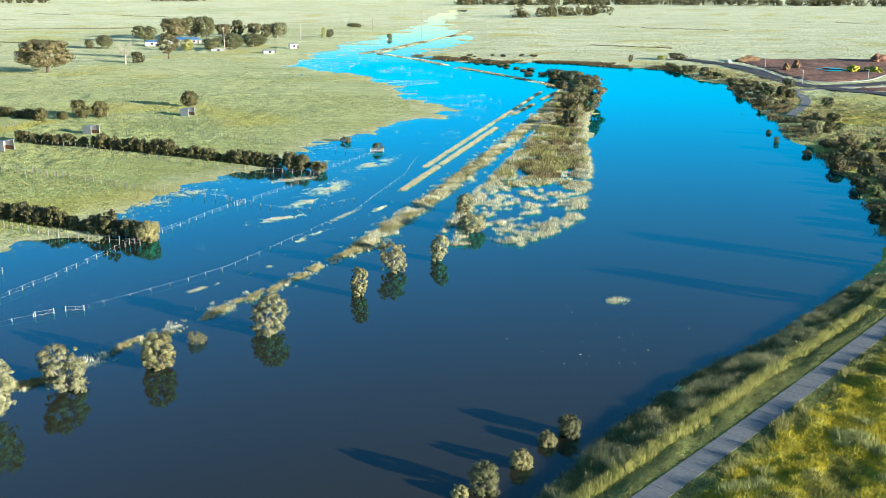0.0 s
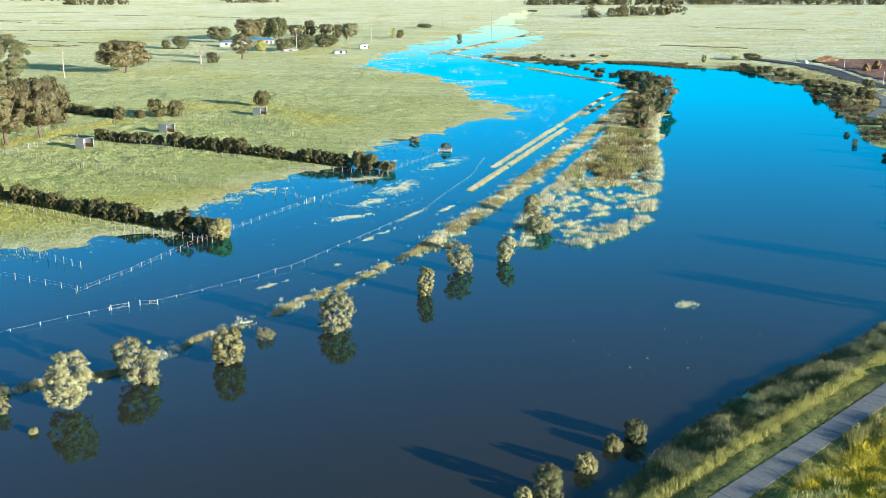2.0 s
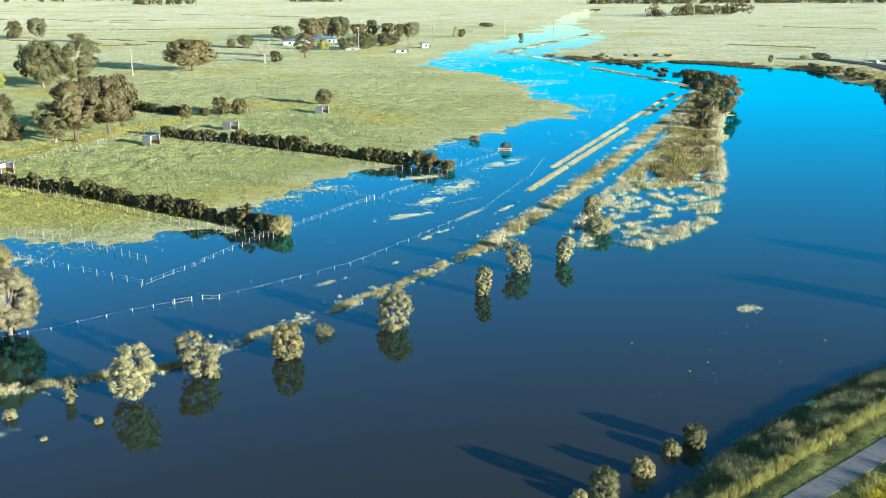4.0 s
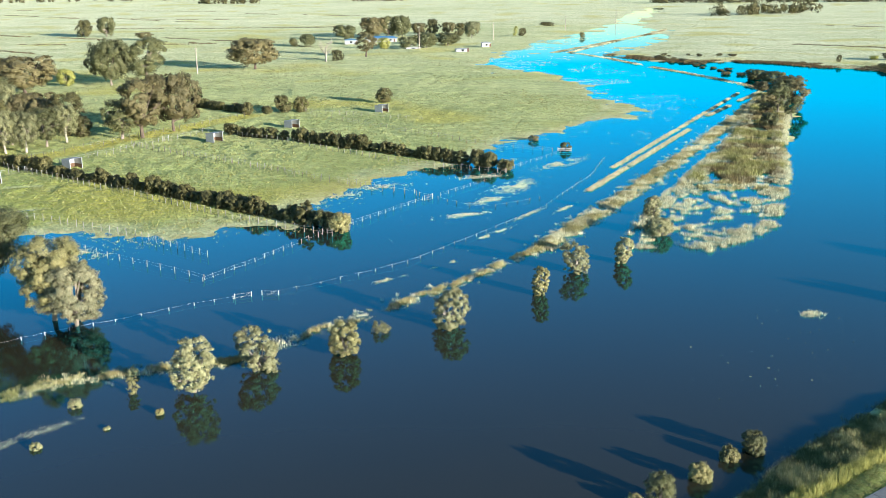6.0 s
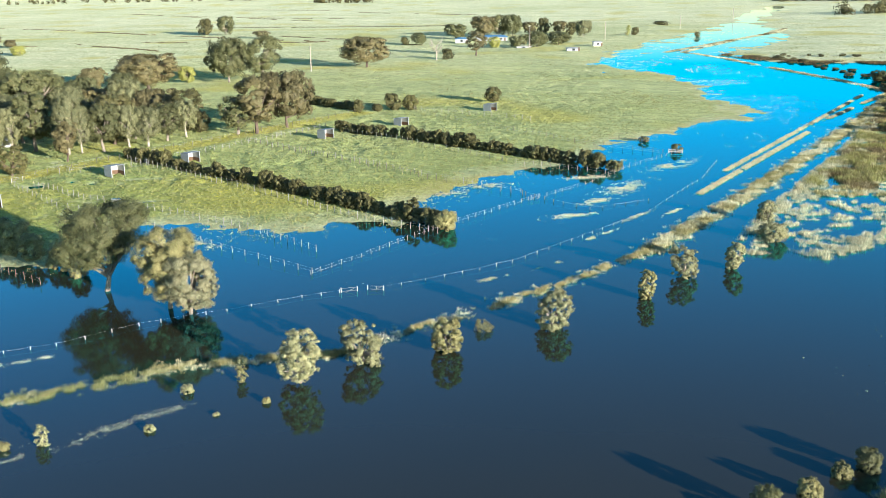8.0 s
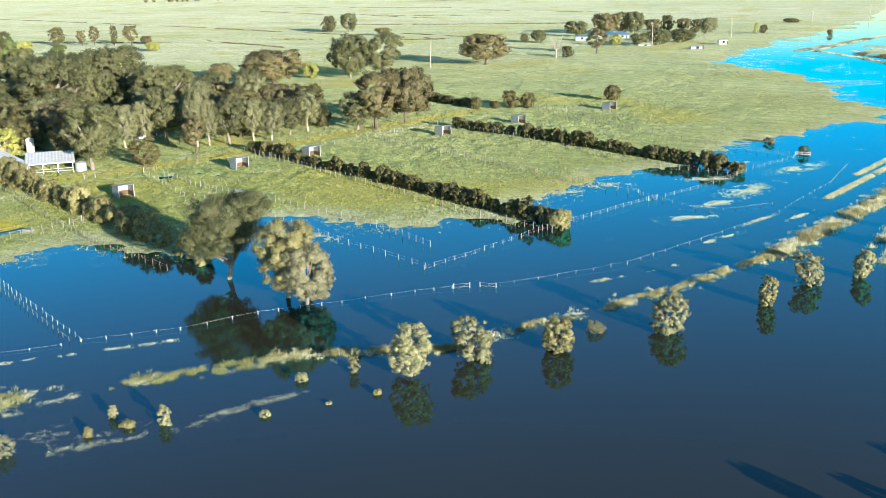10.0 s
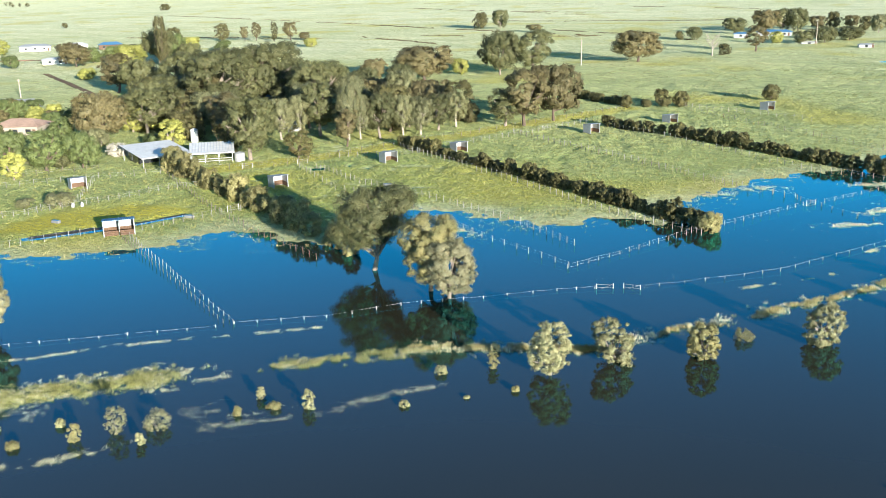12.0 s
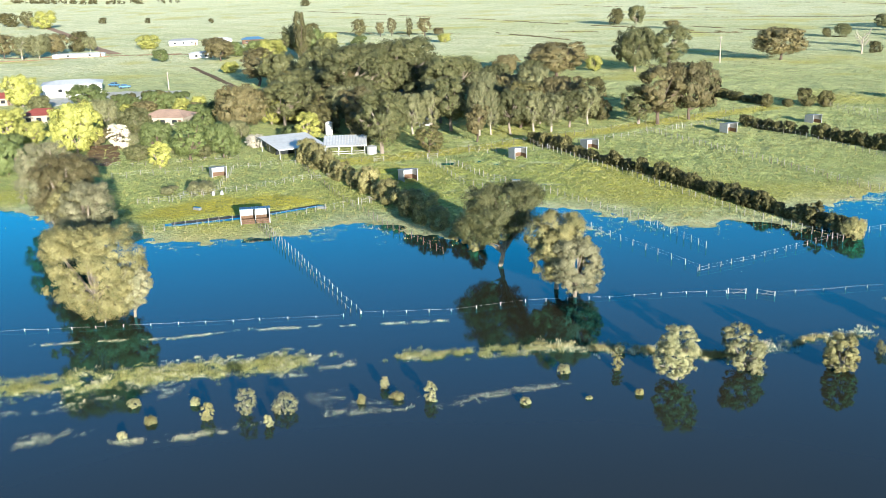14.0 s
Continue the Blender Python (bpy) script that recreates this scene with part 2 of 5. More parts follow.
    a, b = lattice(iu, iv, seed), lattice(iu + 1, iv, seed)
    c, d = lattice(iu, iv + 1, seed), lattice(iu + 1, iv + 1, seed)
    return 2 * ((a * (1 - fu) + b * fu) * (1 - fv) + (c * (1 - fu) + d * fu) * fv) - 1


def line_distance(x, y, points, closed=False):
    best = np.full(x.shape, 1e9)
    pairs = list(zip(points, points[1:])) + ([(points[-1], points[0])] if closed else [])
    for (ax, ay), (bx, by) in pairs:
        dx, dy = bx - ax, by - ay
        t = np.clip(((x - ax) * dx + (y - ay) * dy) / (dx * dx + dy * dy), 0, 1)
        best = np.minimum(best, np.hypot(x - ax - t * dx, y - ay - t * dy))
    return best


def inside(x, y, points):
    odd = np.zeros(x.shape, bool)
    for (ax, ay), (bx, by) in zip(points, points[1:] + points[:1]):
        if ay != by:
            odd ^= ((ay > y) != (by > y)) & (x < (bx - ax) * (y - ay) / (by - ay) + ax)
    return odd


def area(x, y, points):
    """Distance to the outline of an area, positive inside."""
    d = line_distance(x, y, points, True)
    return np.where(inside(x, y, points), d, -d)


BANK = [(-300, -190), (-110, -45), (-19.9, 38.0), (8.4, 65.6), (16.0, 77.0), (27.3, 90.2), (37, 99.0), (55.2, 119.0), (67.5, 140.9), (74.9, 162.8), (81.9, 195.7), (87, 225.5),
        (100.4, 301.5), (107, 369.9), (99.3, 430.6), (83.8, 443.5), (68.3, 460.6), (53.9, 470), (21.7, 469.2)]
WEST_EDGE = [(-12.3, 514.6), (-4.2, 554.5), (23.2, 700.4), (-1.2, 883.4), (19.2, 1196.1), (37.4, 1364.7), (11.3, 1364), (-10.2, 1098.9), (-27.5, 849.9), (-35.4, 722), (-61.4, 577.6), (-72.2, 463.4),
             (-22, 368.2), (-7.4, 299.8), (3.8, 280.6), (0.1, 268.9), (-16, 258.2), (-26.6, 242.7), (-31.5, 217.6), (-34.5, 203.5), (-38.4, 192.2), (-46.1, 187.5), (-51, 178.1), (-53, 166.7),
             (-53.2, 149.4), (-48.5, 141.7), (-59.1, 137.8), (-66, 132), (-76.6, 128.2), (-85.2, 131.1), (-91.9, 126.3), (-90.2, 115.6), (-89.4, 106), (-98.9, 104), (-110.3, 103.1),
             (-112, 94), (-118.5, 85.5), (-125, 79.5), (-131, 71), (-163, 73.8), (-245.4, 26.9), (-420, -190)]
FLOOD = BANK + WEST_EDGE
LEVEE = [(-56, 77.4), (-48.1, 82.2), (-40.2, 86.1), (-36.3, 92.9), (-30.4, 101.7), (-24.4, 111.5), (-12.6, 134.8), (-2.9, 166.4), (16.2, 233.8), (44.4, 343.2)]
STRIPS = [[(-3.8, 199.5), (15.1, 269.5), (37, 351.3)], [(-7.7, 175.9), (14.2, 255.9)], [(20.7, 283.1), (43.4, 351.2)]]
DYKES = [[(44.7, 353), (38.6, 375.2), (22.9, 410), (4, 448.7), (-12.7, 488.1), (-28.6, 518.2), (-36, 526.2), (-26.5, 571.8), (-5.7, 663.5), (12.6, 721.3), (21.3, 780.2)],
         [(-44.7, 526), (-28.7, 581.8), (2.1, 691.2), (18.2, 762.4)]]
ISLAND = [(0, 136.6), (5.8, 137.5), (10.7, 135.5), (17.4, 144.1), (23.1, 153.7), (26.9, 170.8), (31.5, 198.2), (36.9, 243.6), (44, 287.2), (50, 340.5), (39.8, 339.8), (31, 287.4), (20.9, 234.6), (11.5, 197.5), (4.8, 170.1), (0, 149.1)]
POND = [(-139, 83), (-132.9, 95.3), (-129.2, 102.1), (-127.8, 110.6), (-123.6, 108.4), (-126, 98.4), (-128, 92.7), (-134.4, 81.8)]
LUSH = [[(-145, 80), (-147, 87), (-146.5, 94.5), (-143.2, 101), (-138.6, 108), (-128.9, 112.2), (-126.1, 109.2), (-132.3, 95.1), (-137.0, 85.4)],
        [(20, 62), (42, 84), (62, 106), (90, 110), (120, 60), (60, 20)],
        [(108, 262), (118, 285), (150, 280), (150, 240)]]
VERGE = [(-150, 140), (-139, 165), (-130, 192), (-121, 230), (-110, 262)]

SIDE_PATH = [(150, 352), (124.2, 345), (123.1, 329.5), (119.2, 313.6), (112.8, 299), (107.1, 288.3), (101, 277)]
PATH = [(-10, 36), (16, 63.9), (25.1, 73.5), (34.6, 83.8), (54.3, 105.5), (66, 120), (80, 146), (92, 190)]


def height(x, y):
    x, y = np.asarray(x, float), np.asarray(y, float)
    far = np.clip((np.hypot(x, y) - 60) / 300, 0.25, 4)
    east = np.clip((x - 0.45 * y + 60) / 30, 0, 1) * (y < 150)       # the built bank beside the path
    d = area(x, y, FLOOD)
    firm = np.clip((line_distance(x, y, WEST_EDGE) - line_distance(x, y, BANK)) / 20, 0, 1) * (y < 470)
    east = np.maximum(east, 0.5 * firm)
    d = d + (1 - 0.8 * east) * (wave(x, y, 22, 1) * 5 + wave(x, y, 7, 2) * 2.2) * np.clip(far, 0.5, 2) + wave(x, y, 2.2, 3) * 0.7
    d = d + (1 - east) * np.clip((y - 190) / 110, 0, 1) * (x < 40) * (wave(x, 0.5 * y, 15, 21) * 8 + wave(x, 0.6 * y, 5, 22) * 5)
    fine = wave(x, y, 3.1, 4) * 0.06 + wave(x, y, 1.3, 5) * 0.05
    land = 0.5 + 0.25 * wave(x, y, 60, 6) + 0.1 * wave(x, y, 9, 7) + 3.0 * fine
    z = np.clip(-d * (0.018 + 0.132 * east), -0.9, land + 0.5 * east * (y < 160)) + fine * (0.6 + 0.4 * east)
    by_path = line_distance(x, y, PATH)
    z = np.where((y < 160) & (by_path < 3), z + (1.0 - z) * np.clip(2.6 - by_path, 0, 1), z)
    bump_ = -0.05 + 0.16 * wave(x, y, 5, 8) + fine - 0.35 * np.clip(line_distance(x, y, LEVEE) - 1.1, 0, 3)
    z = np.maximum(z, bump_ - 0.22 * np.clip((140 - y) / 10, 0, 1))
    for i, s in enumerate(STRIPS):
        z = np.maximum(z, -0.14 + 0.14 * wave(x, y, 8, 9 + i) + fine - 0.3 * np.clip(line_distance(x, y, s) - 0.2, 0, 3))
    for i, s in enumerate(DYKES):
        z = np.maximum(z, 0.04 + 0.14 * wave(x, y, 12, 12 + i) + fine - 0.22 * np.clip(line_distance(x, y, s) - 0.7 + 0.3 * i, 0, 4))
    z = np.maximum(z, np.clip(area(x, y, ISLAND) * 0.06, -0.8, 0.0) - 0.2 + 0.2 * np.clip((y - 205) / 40, 0, 1) + 0.12 * wave(x, y, 6, 15) + 0.1 * wave(x, y, 2.5, 16) + fine)
    z = np.minimum(z, 0.6 - np.clip(area(x, y, POND) * 0.9, -1, 0.585) + fine * 0.5)
    rough = np.clip((by_path - 2.6) / 3, 0, 1) * (x > 0.86 * y - 38 + 2) * (y < 125) * (x > 5)
    z = z + rough * (0.4 * wave(x, y, 5.5, 17) + 0.28 * wave(x, y, 2.4, 18) + 0.14 * wave(x, y, 1.1, 19))
    return z


def ground_at(x, y):
    return float(height(np.array([x]), np.array([y]))[0])


def foot(x, y):
    """Where a thing stands: on the land, or on the river's bed just below the water."""
    return max(ground_at(x, y), -0.35) - 0.05


def build_ground():
    angles = np.radians(np.concatenate([np.linspace(-30, 73, 620), np.linspace(76, 327, 50)]))
    radii = np.concatenate([[0.5, 4, 9, 15, 24, 35, 50], np.geomspace(57, 900, 500), np.geomspace(930, 4900, 40)])
    a, r = np.meshgrid(angles, radii)
    x, y = -np.sin(a) * r, np.cos(a) * r
    z = height(x.ravel(), y.ravel())
    verts = np.stack([x.ravel(), y.ravel(), z], 1)
    na, nr = len(angles), len(radii)
    i, j = np.meshgrid(np.arange(na), np.arange(nr - 1))
    i, j = i.ravel(), j.ravel()
    k = (i + 1) % na
    faces = np.stack([j * na + i, j * na + k, (j + 1) * na + k, (j + 1) * na + i], 1)[:, ::-1]
    verts = np.vstack([verts, [[0, 0, verts[:na, 2].mean()]]])
    z = verts[:, 2]
    faces = faces.tolist() + [(k, (k + 1) % na, len(verts) - 1) for k in range(na)]
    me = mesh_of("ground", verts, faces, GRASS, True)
    fx, fy = verts[:, 0], verts[:, 1]
    lush = np.clip(1.4 - np.clip(line_distance(fx, fy, VERGE) - 1.5, 0, 9) / 2.5, 0, 0.8)
    for outline in LUSH:
        lush = np.maximum(lush, np.clip(0.5 + area(fx, fy, outline) / 4 + 0.4 * wave(fx, fy, 4, 31), 0, 1))
    lush = np.maximum(lush, 0.6 * np.clip(wave(fx, fy, 24, 32) * 2 - 0.7, 0, 1))
    me.attributes.new("lush", "FLOAT", "POINT").data.foreach_set("value", lush.astype(np.float32))
    # haze put into the ground colour: paler with distance from the camera
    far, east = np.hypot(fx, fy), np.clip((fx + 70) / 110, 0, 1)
    straw_haze = np.clip((far - 210) / 330, 0, 1) * (0.62 + 0.33 * east) + np.clip((far - 820) / 160, 0, 1) * 0.36 * (1 - east)
    straw_haze = np.clip(straw_haze + 0.15 * np.clip(wave(fx, fy, 70, 33), 0, 1) + 0.28 * wave(fx, 0.55 * fy, 190, 34) * np.clip((far - 330) / 200, 0, 1) * (1 - east), 0, 1)
    # pale flattened grass along the waterline
    straw_haze = np.maximum(straw_haze, 0.6 * np.clip(1.2 - z / 0.16, 0, 1) * (fx < 40) * (area(fx, fy, POND) < -2))
    me.attributes.new("straw_haze", "FLOAT", "POINT").data.foreach_set("value", straw_haze.astype(np.float32))
    ob = new("ground", me)
    tagged(ob, "flat pale green paddock land with tussocky grass, flooded edges", "ground", kind="structure")


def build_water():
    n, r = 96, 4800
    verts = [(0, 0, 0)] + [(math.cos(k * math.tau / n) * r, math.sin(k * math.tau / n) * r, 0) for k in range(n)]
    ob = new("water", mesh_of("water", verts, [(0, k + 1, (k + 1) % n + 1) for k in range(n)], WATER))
    tagged(ob, "still brown flood water, its sky mirror tinted blue", "flood water", kind="structure")


build_ground()
build_water()

# ---- plants ----
def leaf_mesh(name, clumps, count, size, mat, rng, droop=0.3, sprays=11, heart=None, narrow=0.6):
    """Many small three-cornered leaves in sprays on the outer side of clumps (x, y, z, radius, flatness). heart: the crown's middle."""
    clumps = np.array(clumps, float)
    weight = clumps[:, 3] ** 2
    which = rng.choice(len(clumps), count, p=weight / weight.sum())
    c = clumps[which]
    away = np.zeros((len(clumps), 3)) if heart is None else clumps[:, :3] - np.array(heart)
    away /= np.linalg.norm(away, axis=1)[:, None] + 1e-6
    away[:, 2] += 0.35
    out = rng.normal(size=(len(clumps), sprays, 3))
    out /= np.linalg.norm(out, axis=2)[:, :, None]
    back = np.minimum((out * away[:, None]).sum(2) + 0.25, 0) if heart is not None else np.zeros(out.shape[:2])
    out -= 2 * back[:, :, None] * away[:, None]
    out /= np.linalg.norm(out, axis=2)[:, :, None]
    reach = 0.55 + 0.4 * rng.random((len(clumps), sprays))
    pick_spray = rng.integers(sprays, size=count)
    out, reach = out[which, pick_spray], reach[which, pick_spray]
    d = rng.normal(size=(count, 3)) + out * 0.7
    d /= np.linalg.norm(d, axis=1)[:, None]
    tight = (0.16 + 0.32 * rng.random(count) ** 0.7) * (1 + 0.15 * rng.normal(size=count))
    p = c[:, :3] + (out * reach[:, None] + d * tight[:, None]) * c[:, 3:4] * np.stack([np.ones(count), np.ones(count), c[:, 4]], 1)
    n = d * 0.75 + out * 0.5 + away[which] * 0.3 + rng.normal(size=(count, 3)) * 0.25
    n /= np.linalg.norm(n, axis=1)[:, None]
    u = np.cross(n, rng.normal(size=(count, 3)))
    u[:, 2] -= droop
    u /= np.linalg.norm(u, axis=1)[:, None] + 1e-6
    v = np.cross(n, u)
    s = size * (0.6 + 0.8 * rng.random(count))[:, None]
    corners = np.stack([p + u * s, p - u * s * 0.6 + v * s * narrow, p - u * s * 0.6 - v * s * narrow], 1).reshape(-1, 3)
    return mesh_of(name, corners, np.arange(count * 3).reshape(-1, 3), mat)


def plant(name, h, w, mats, seed, count=2500, leaf=0.2, trunk=0.3, fork=5, clumps=18, lean=0.0, low=0.25, flat=0.75, stem=0.03, label="", category="tree", group="", round_=1.0, puff=0.11, sprays=11, narrow=0.6):
    """A tree or bush: a tapered trunk with limbs and a crown of leaves in clumps. low: where the crown begins."""
    rng = np.random.default_rng(seed)
    thing = empty(name)
    bm = bmesh.new()
    top = Vector((lean * h, 0.03 * h * rng.normal(), h * max(trunk, 0.12)))
    r0 = stem * h
    add_tube(bm, [(0, 0, -0.6), (0, 0, 0.0), (top.x * 0.4 + 0.03 * h * rng.normal(), top.y * 0.4, top.z * 0.55), tuple(top)], [r0 * 1.25, r0 * 1.1, r0 * 0.85, r0 * 0.65], 7)
    spots = []
    mid, half = h * (1 + low) / 2, h * (1 - low) / 2
    skew = rng.normal(size=2) * 0.08 * w
    for k in range(clumps):
        a, e = k * 2.39996 + rng.random() * 0.9, -0.95 + 1.9 * (k + 0.5) / clumps
        ring = max(0.02, 1 - e * e) ** 0.36
        cr = w * (puff * 0.85 + 0.13 * rng.random()) * (18 / clumps) ** 0.3
        rr = max(0.0, w / 2 - cr * 0.85) * ring * (0.5 + 0.5 * rng.random() ** 0.6) * round_
        spots.append((top.x + skew[0] * e + math.cos(a) * rr, skew[1] * e + math.sin(a) * rr, min(max(mid + e * half * 0.92, cr * flat * 0.6), h - cr * flat * 0.9), cr, flat))
    for k in range(clumps // 3):
        a, e = rng.random() * math.tau, -0.7 + 1.6 * rng.random()
        cr = w * 0.075 * (0.7 + 0.6 * rng.random())
        rr = (w * 0.5 - cr * 0.7) * max(0.05, 1 - e * e) ** 0.4 * round_
        spots.append((top.x + math.cos(a) * rr, math.sin(a) * rr, min(max(mid + e * half, cr), h - cr * 0.5), cr, flat * 1.1))
    for k in range(fork):
        s = spots[int(k * len(spots) / fork)]
        base = Vector(top) * (0.5 + 0.5 * rng.random())
        end = Vector(s[:3])
        bend = base.lerp(end, 0.5) + Vector((0, 0, -0.03 * h)) + Vector(rng.normal(size=3)) * 0.02 * h
        add_tube(bm, [tuple(base), tuple(bend), tuple(end)], [r0 * 0.5, r0 * 0.33, r0 * 0.1], 5)
        bm.verts.ensure_lookup_table()
        root = bm.verts[len(bm.verts) - 15]
        bmesh.ops.weld_verts(bm, targetmap={root: min(bm.verts[:28], key=lambda v: (v.co - root.co).length)})
    part("trunk", bm, mats[0], thing)
    part("crown", leaf_mesh("crown", spots, count, leaf, mats[1], rng, sprays=sprays, heart=(top.x, 0, mid - 0.25 * half), narrow=narrow), mats[1], thing)
    return tagged(thing, label, category, group)


def stand(thing, x, y, turn=0, size=1.0, dz=0.0):
    """Puts a plant or thing on the ground."""
    m = pose(x, y, foot(x, y) + dz, 0, 0, turn) @ Matrix.Diagonal((size, size, size, 1))
    thing.matrix_basis = m
    return thing


def another(thing, x, y, turn=0, size=1.0, tall=1.0, label=""):
    """A copy of a plant of another size and turn."""
    scale = thing.scale.copy()
    thing.scale = (size, size, size * tall)
    made = copy_thing(thing, pose(x, y, foot(x, y), 0, 0, turn))
    thing.scale = scale
    return tagged(made, label)


def blades(name, spots, mat, rng, tall=0.6, wide=0.05, per=9, spread=0.35, label="", category="grass", parent=None):
    """Tufts of upright blades at spots (x, y, z)."""
    spots = np.asarray(spots, float)
    n = len(spots) * per
    core = np.repeat(spots, per, 0)
    off = rng.normal(size=(n, 2)) * spread * 0.38
    base = core.copy()
    base[:, :2] += off
    a = rng.random(n) * math.tau
    side = np.stack([np.cos(a), np.sin(a), np.zeros(n)], 1) * (wide * (0.6 + 0.8 * rng.random(n)))[:, None]
    rim = np.clip(np.hypot(off[:, 0], off[:, 1]) / spread, 0, 1)
    hgt = tall * (0.65 + 0.5 * rng.random(n)) * np.repeat(0.65 + 0.7 * rng.random(len(spots)), per) * (1.05 - 0.55 * rim)
    tip = base + np.column_stack([off * 0.55 + rng.normal(size=(n, 2)) * 0.2 * hgt[:, None], hgt])
    tris = np.stack([base - side, base + side, tip], 1).reshape(-1, 3)
    ob = new(name, mesh_of(name, tris, np.arange(n * 3).reshape(-1, 3), mat))
    return tagged(ob, label, category, kind="stuff")


# trees that stand in the water along the drowned bank: x, y, height, width
WILLOWS = [(-40.4, 78.3, 5.78, 4.7), (-36.4, 84.6, 4.79, 4.31), (-28.8, 89.8, 4.31, 3.72), (-19.4, 100.6, 4.6, 4.2), (-10.4, 113.7, 4.09, 2.44), (-6.8, 124.2, 4.47, 3.98),
           (-0.6, 129.5, 4.08, 2.62), (3.7, 157.4, 3.76, 3.18), (4.5, 145.8, 2.8, 4.74)]
for i, (x, y, h, w) in enumerate(WILLOWS):
    golden = i in (2, 4)
    t = plant("river_tree", h, w * 0.93, (BARK, LEAF_GOLD if golden else LEAF_PALE), 20 + i, 17000, 0.085, 0.3, 10, 46, 0.02, 0.1 if i == 0 else 0.04, round_=1.06, puff=0.13, narrow=0.5, label="pale green young tree standing in the flood water", group="trees along the drowned bank")
    stand(t, x, y, i * 50)
SHRUBS = [(11, 75.4, 2.16, 2.35), (8.9, 73.8, 1.37, 1.76), (6.4, 69.9, 1.77, 2.00), (3.2, 65.9, 2.66, 2.48), (1.3, 65.2, 1.18, 1.42)]
for i, (x, y, h, w) in enumerate(SHRUBS):
    t = plant("shrub", h, w, (BARK, LEAF_GUM if i in (0, 3) else LEAF_GOLD), 40 + i, 12000, 0.055, 0.2, 4, 26, 0, 0.0, 1.0, puff=0.15, sprays=14, label="round olive shrub standing in the flood beside the bank", category="shrub", group="shrubs below the path")
    stand(t, x, y, i * 70)
BUSHES = [(-46.1, 77, 2.15, 1.27), (-48.4, 81.2, 1.17, 1.27), (-49.9, 73.2, 1.17, 1.37), (-41.4, 73.3, 0.88, 0.88), (-44.6, 69.6, 0.59, 0.78), (-48.6, 65.1, 0.88, 1.08), (-60.7, 55.7, 1.17, 0.88), (-55.9, 60.1, 2.25, 1.37),
          (-61.3, 59.4, 1.56, 0.98), (-58.8, 58.5, 0.98, 1.56), (-67.3, 47.5, 2.93, 2.05), (-65, 50.1, 1.95, 2.54), (-69.2, 44.5, 2.05, 1.37), (-72.8, 45.7, 1.07, 0.98), (-77.1, 41.8, 1.07, 1.36), (-72.7, 40.8, 0.98, 1.37),
          (-72.1, 37.6, 0.98, 0.98), (-63.6, 47.1, 1.56, 0.88), (-26.9, 97.5, 1.56, 2.25)]
for i, (x, y, h, w) in enumerate(BUSHES):
    t = plant("bush", h, w, (BARK, (LEAF_GOLD, LEAF_PALE, LEAF_PALE)[i % 3]), 60 + i, 3600, 0.065, 0.2, 3, 26, 0, 0.0, 0.9, puff=0.12, narrow=0.4, label="small half-drowned bush with golden green leaves", category="bush", group="drowned bushes")
    stand(t, x, y, i * 40)
# the big gums beside the paddocks
# x, y, height, width, leaves, where the crown begins, clumps
BIG = [(-65.6, 94.4, 10.2, 8.2, LEAF_GOLD, 0.22, 44), (-62.0, 93.1, 7.9, 6.6, LEAF_SAGE, 0.12, 40), (-77.4, 98.0, 11.6, 11.2, LEAF_GUM, 0.34, 52),
       (-102.9, 53.0, 11.9, 11.6, LEAF_GOLD, 0.06, 54), (-99.6, 55.6, 6.6, 5.0, LEAF_SAGE, 0.3, 20), (-122.5, 62.0, 12.6, 9.0, LEAF_SAGE, 0.1, 44), (-127.5, 63.5, 12.0, 8.0, LEAF_GOLD, 0.1, 40),
       (-141.6, 70.1, 13.2, 10.6, LEAF_BRONZE, 0.2, 46), (-155.0, 73.8, 13.6, 10.4, LEAF_SAGE, 0.1, 46)]
for i, (x, y, h, w, leafmat, low, clumps) in enumerate(BIG):
    t = plant("gum_tree", h, w, (BARK, leafmat), 90 + i, int(8000 * w - 14000), 0.115, 0.3, 16, clumps, 0.02, low, 0.8, round_=1.04, puff=0.125, sprays=18, narrow=0.42, label="tall spreading gum tree standing in the flood", group="gums in the flood")
    stand(t, x, y, i * 80)


def hedge(points, n, h, w, mat, seed, label, group, taper=1.0, leaves=3800):
    """A row of bushes, each a thing of its own, in three shapes."""
    rng = np.random.default_rng(seed)
    kinds = [plant("hedge_bush", h, w, (BARK_DARK, mat), seed + k, leaves, 0.13, 0.2, 3, 13, 0, 0.0, 0.9, puff=0.15, label=label, category="hedge bush", group=group) for k in range(3)]
    (ax, ay), (bx, by) = points
    used = set()
    for k in range(n):
        u = (k + 0.25 * rng.normal()) / (n - 1)
        x, y = ax + (bx - ax) * u, ay + (by - ay) * u
        pick = int(rng.integers(3))
        if pick not in used:
            used.add(pick)
            stand(kinds[pick], x, y, rng.random() * 360, 1 + (taper - 1) * u)
        else:
            another(kinds[pick], x, y, rng.random() * 360, (0.75 + 0.5 * rng.random()) * (1 + (taper - 1) * u), 0.85 + 0.35 * rng.random())


hedge(((-132.3, 180.3), (-44.6, 139.8)), 46, 2.35, 2.7, LEAF_DARK, 300, "dense dark green hedge bush in a paddock windbreak", "hedge between paddocks")
hedge(((-102.4, 229.4), (-24.9, 194.1)), 42, 2.5, 2.8, LEAF_DARK, 310, "dense dark green hedge bush in a paddock windbreak", "second hedge between paddocks")
hedge(((-158.6, 132.8), (-84, 102.2)), 18, 5.1, 4.9, LEAF_GOLD, 320, "round olive golden hedge bush beside the paddock", "hedge beside the sheds", 0.62, 9000)

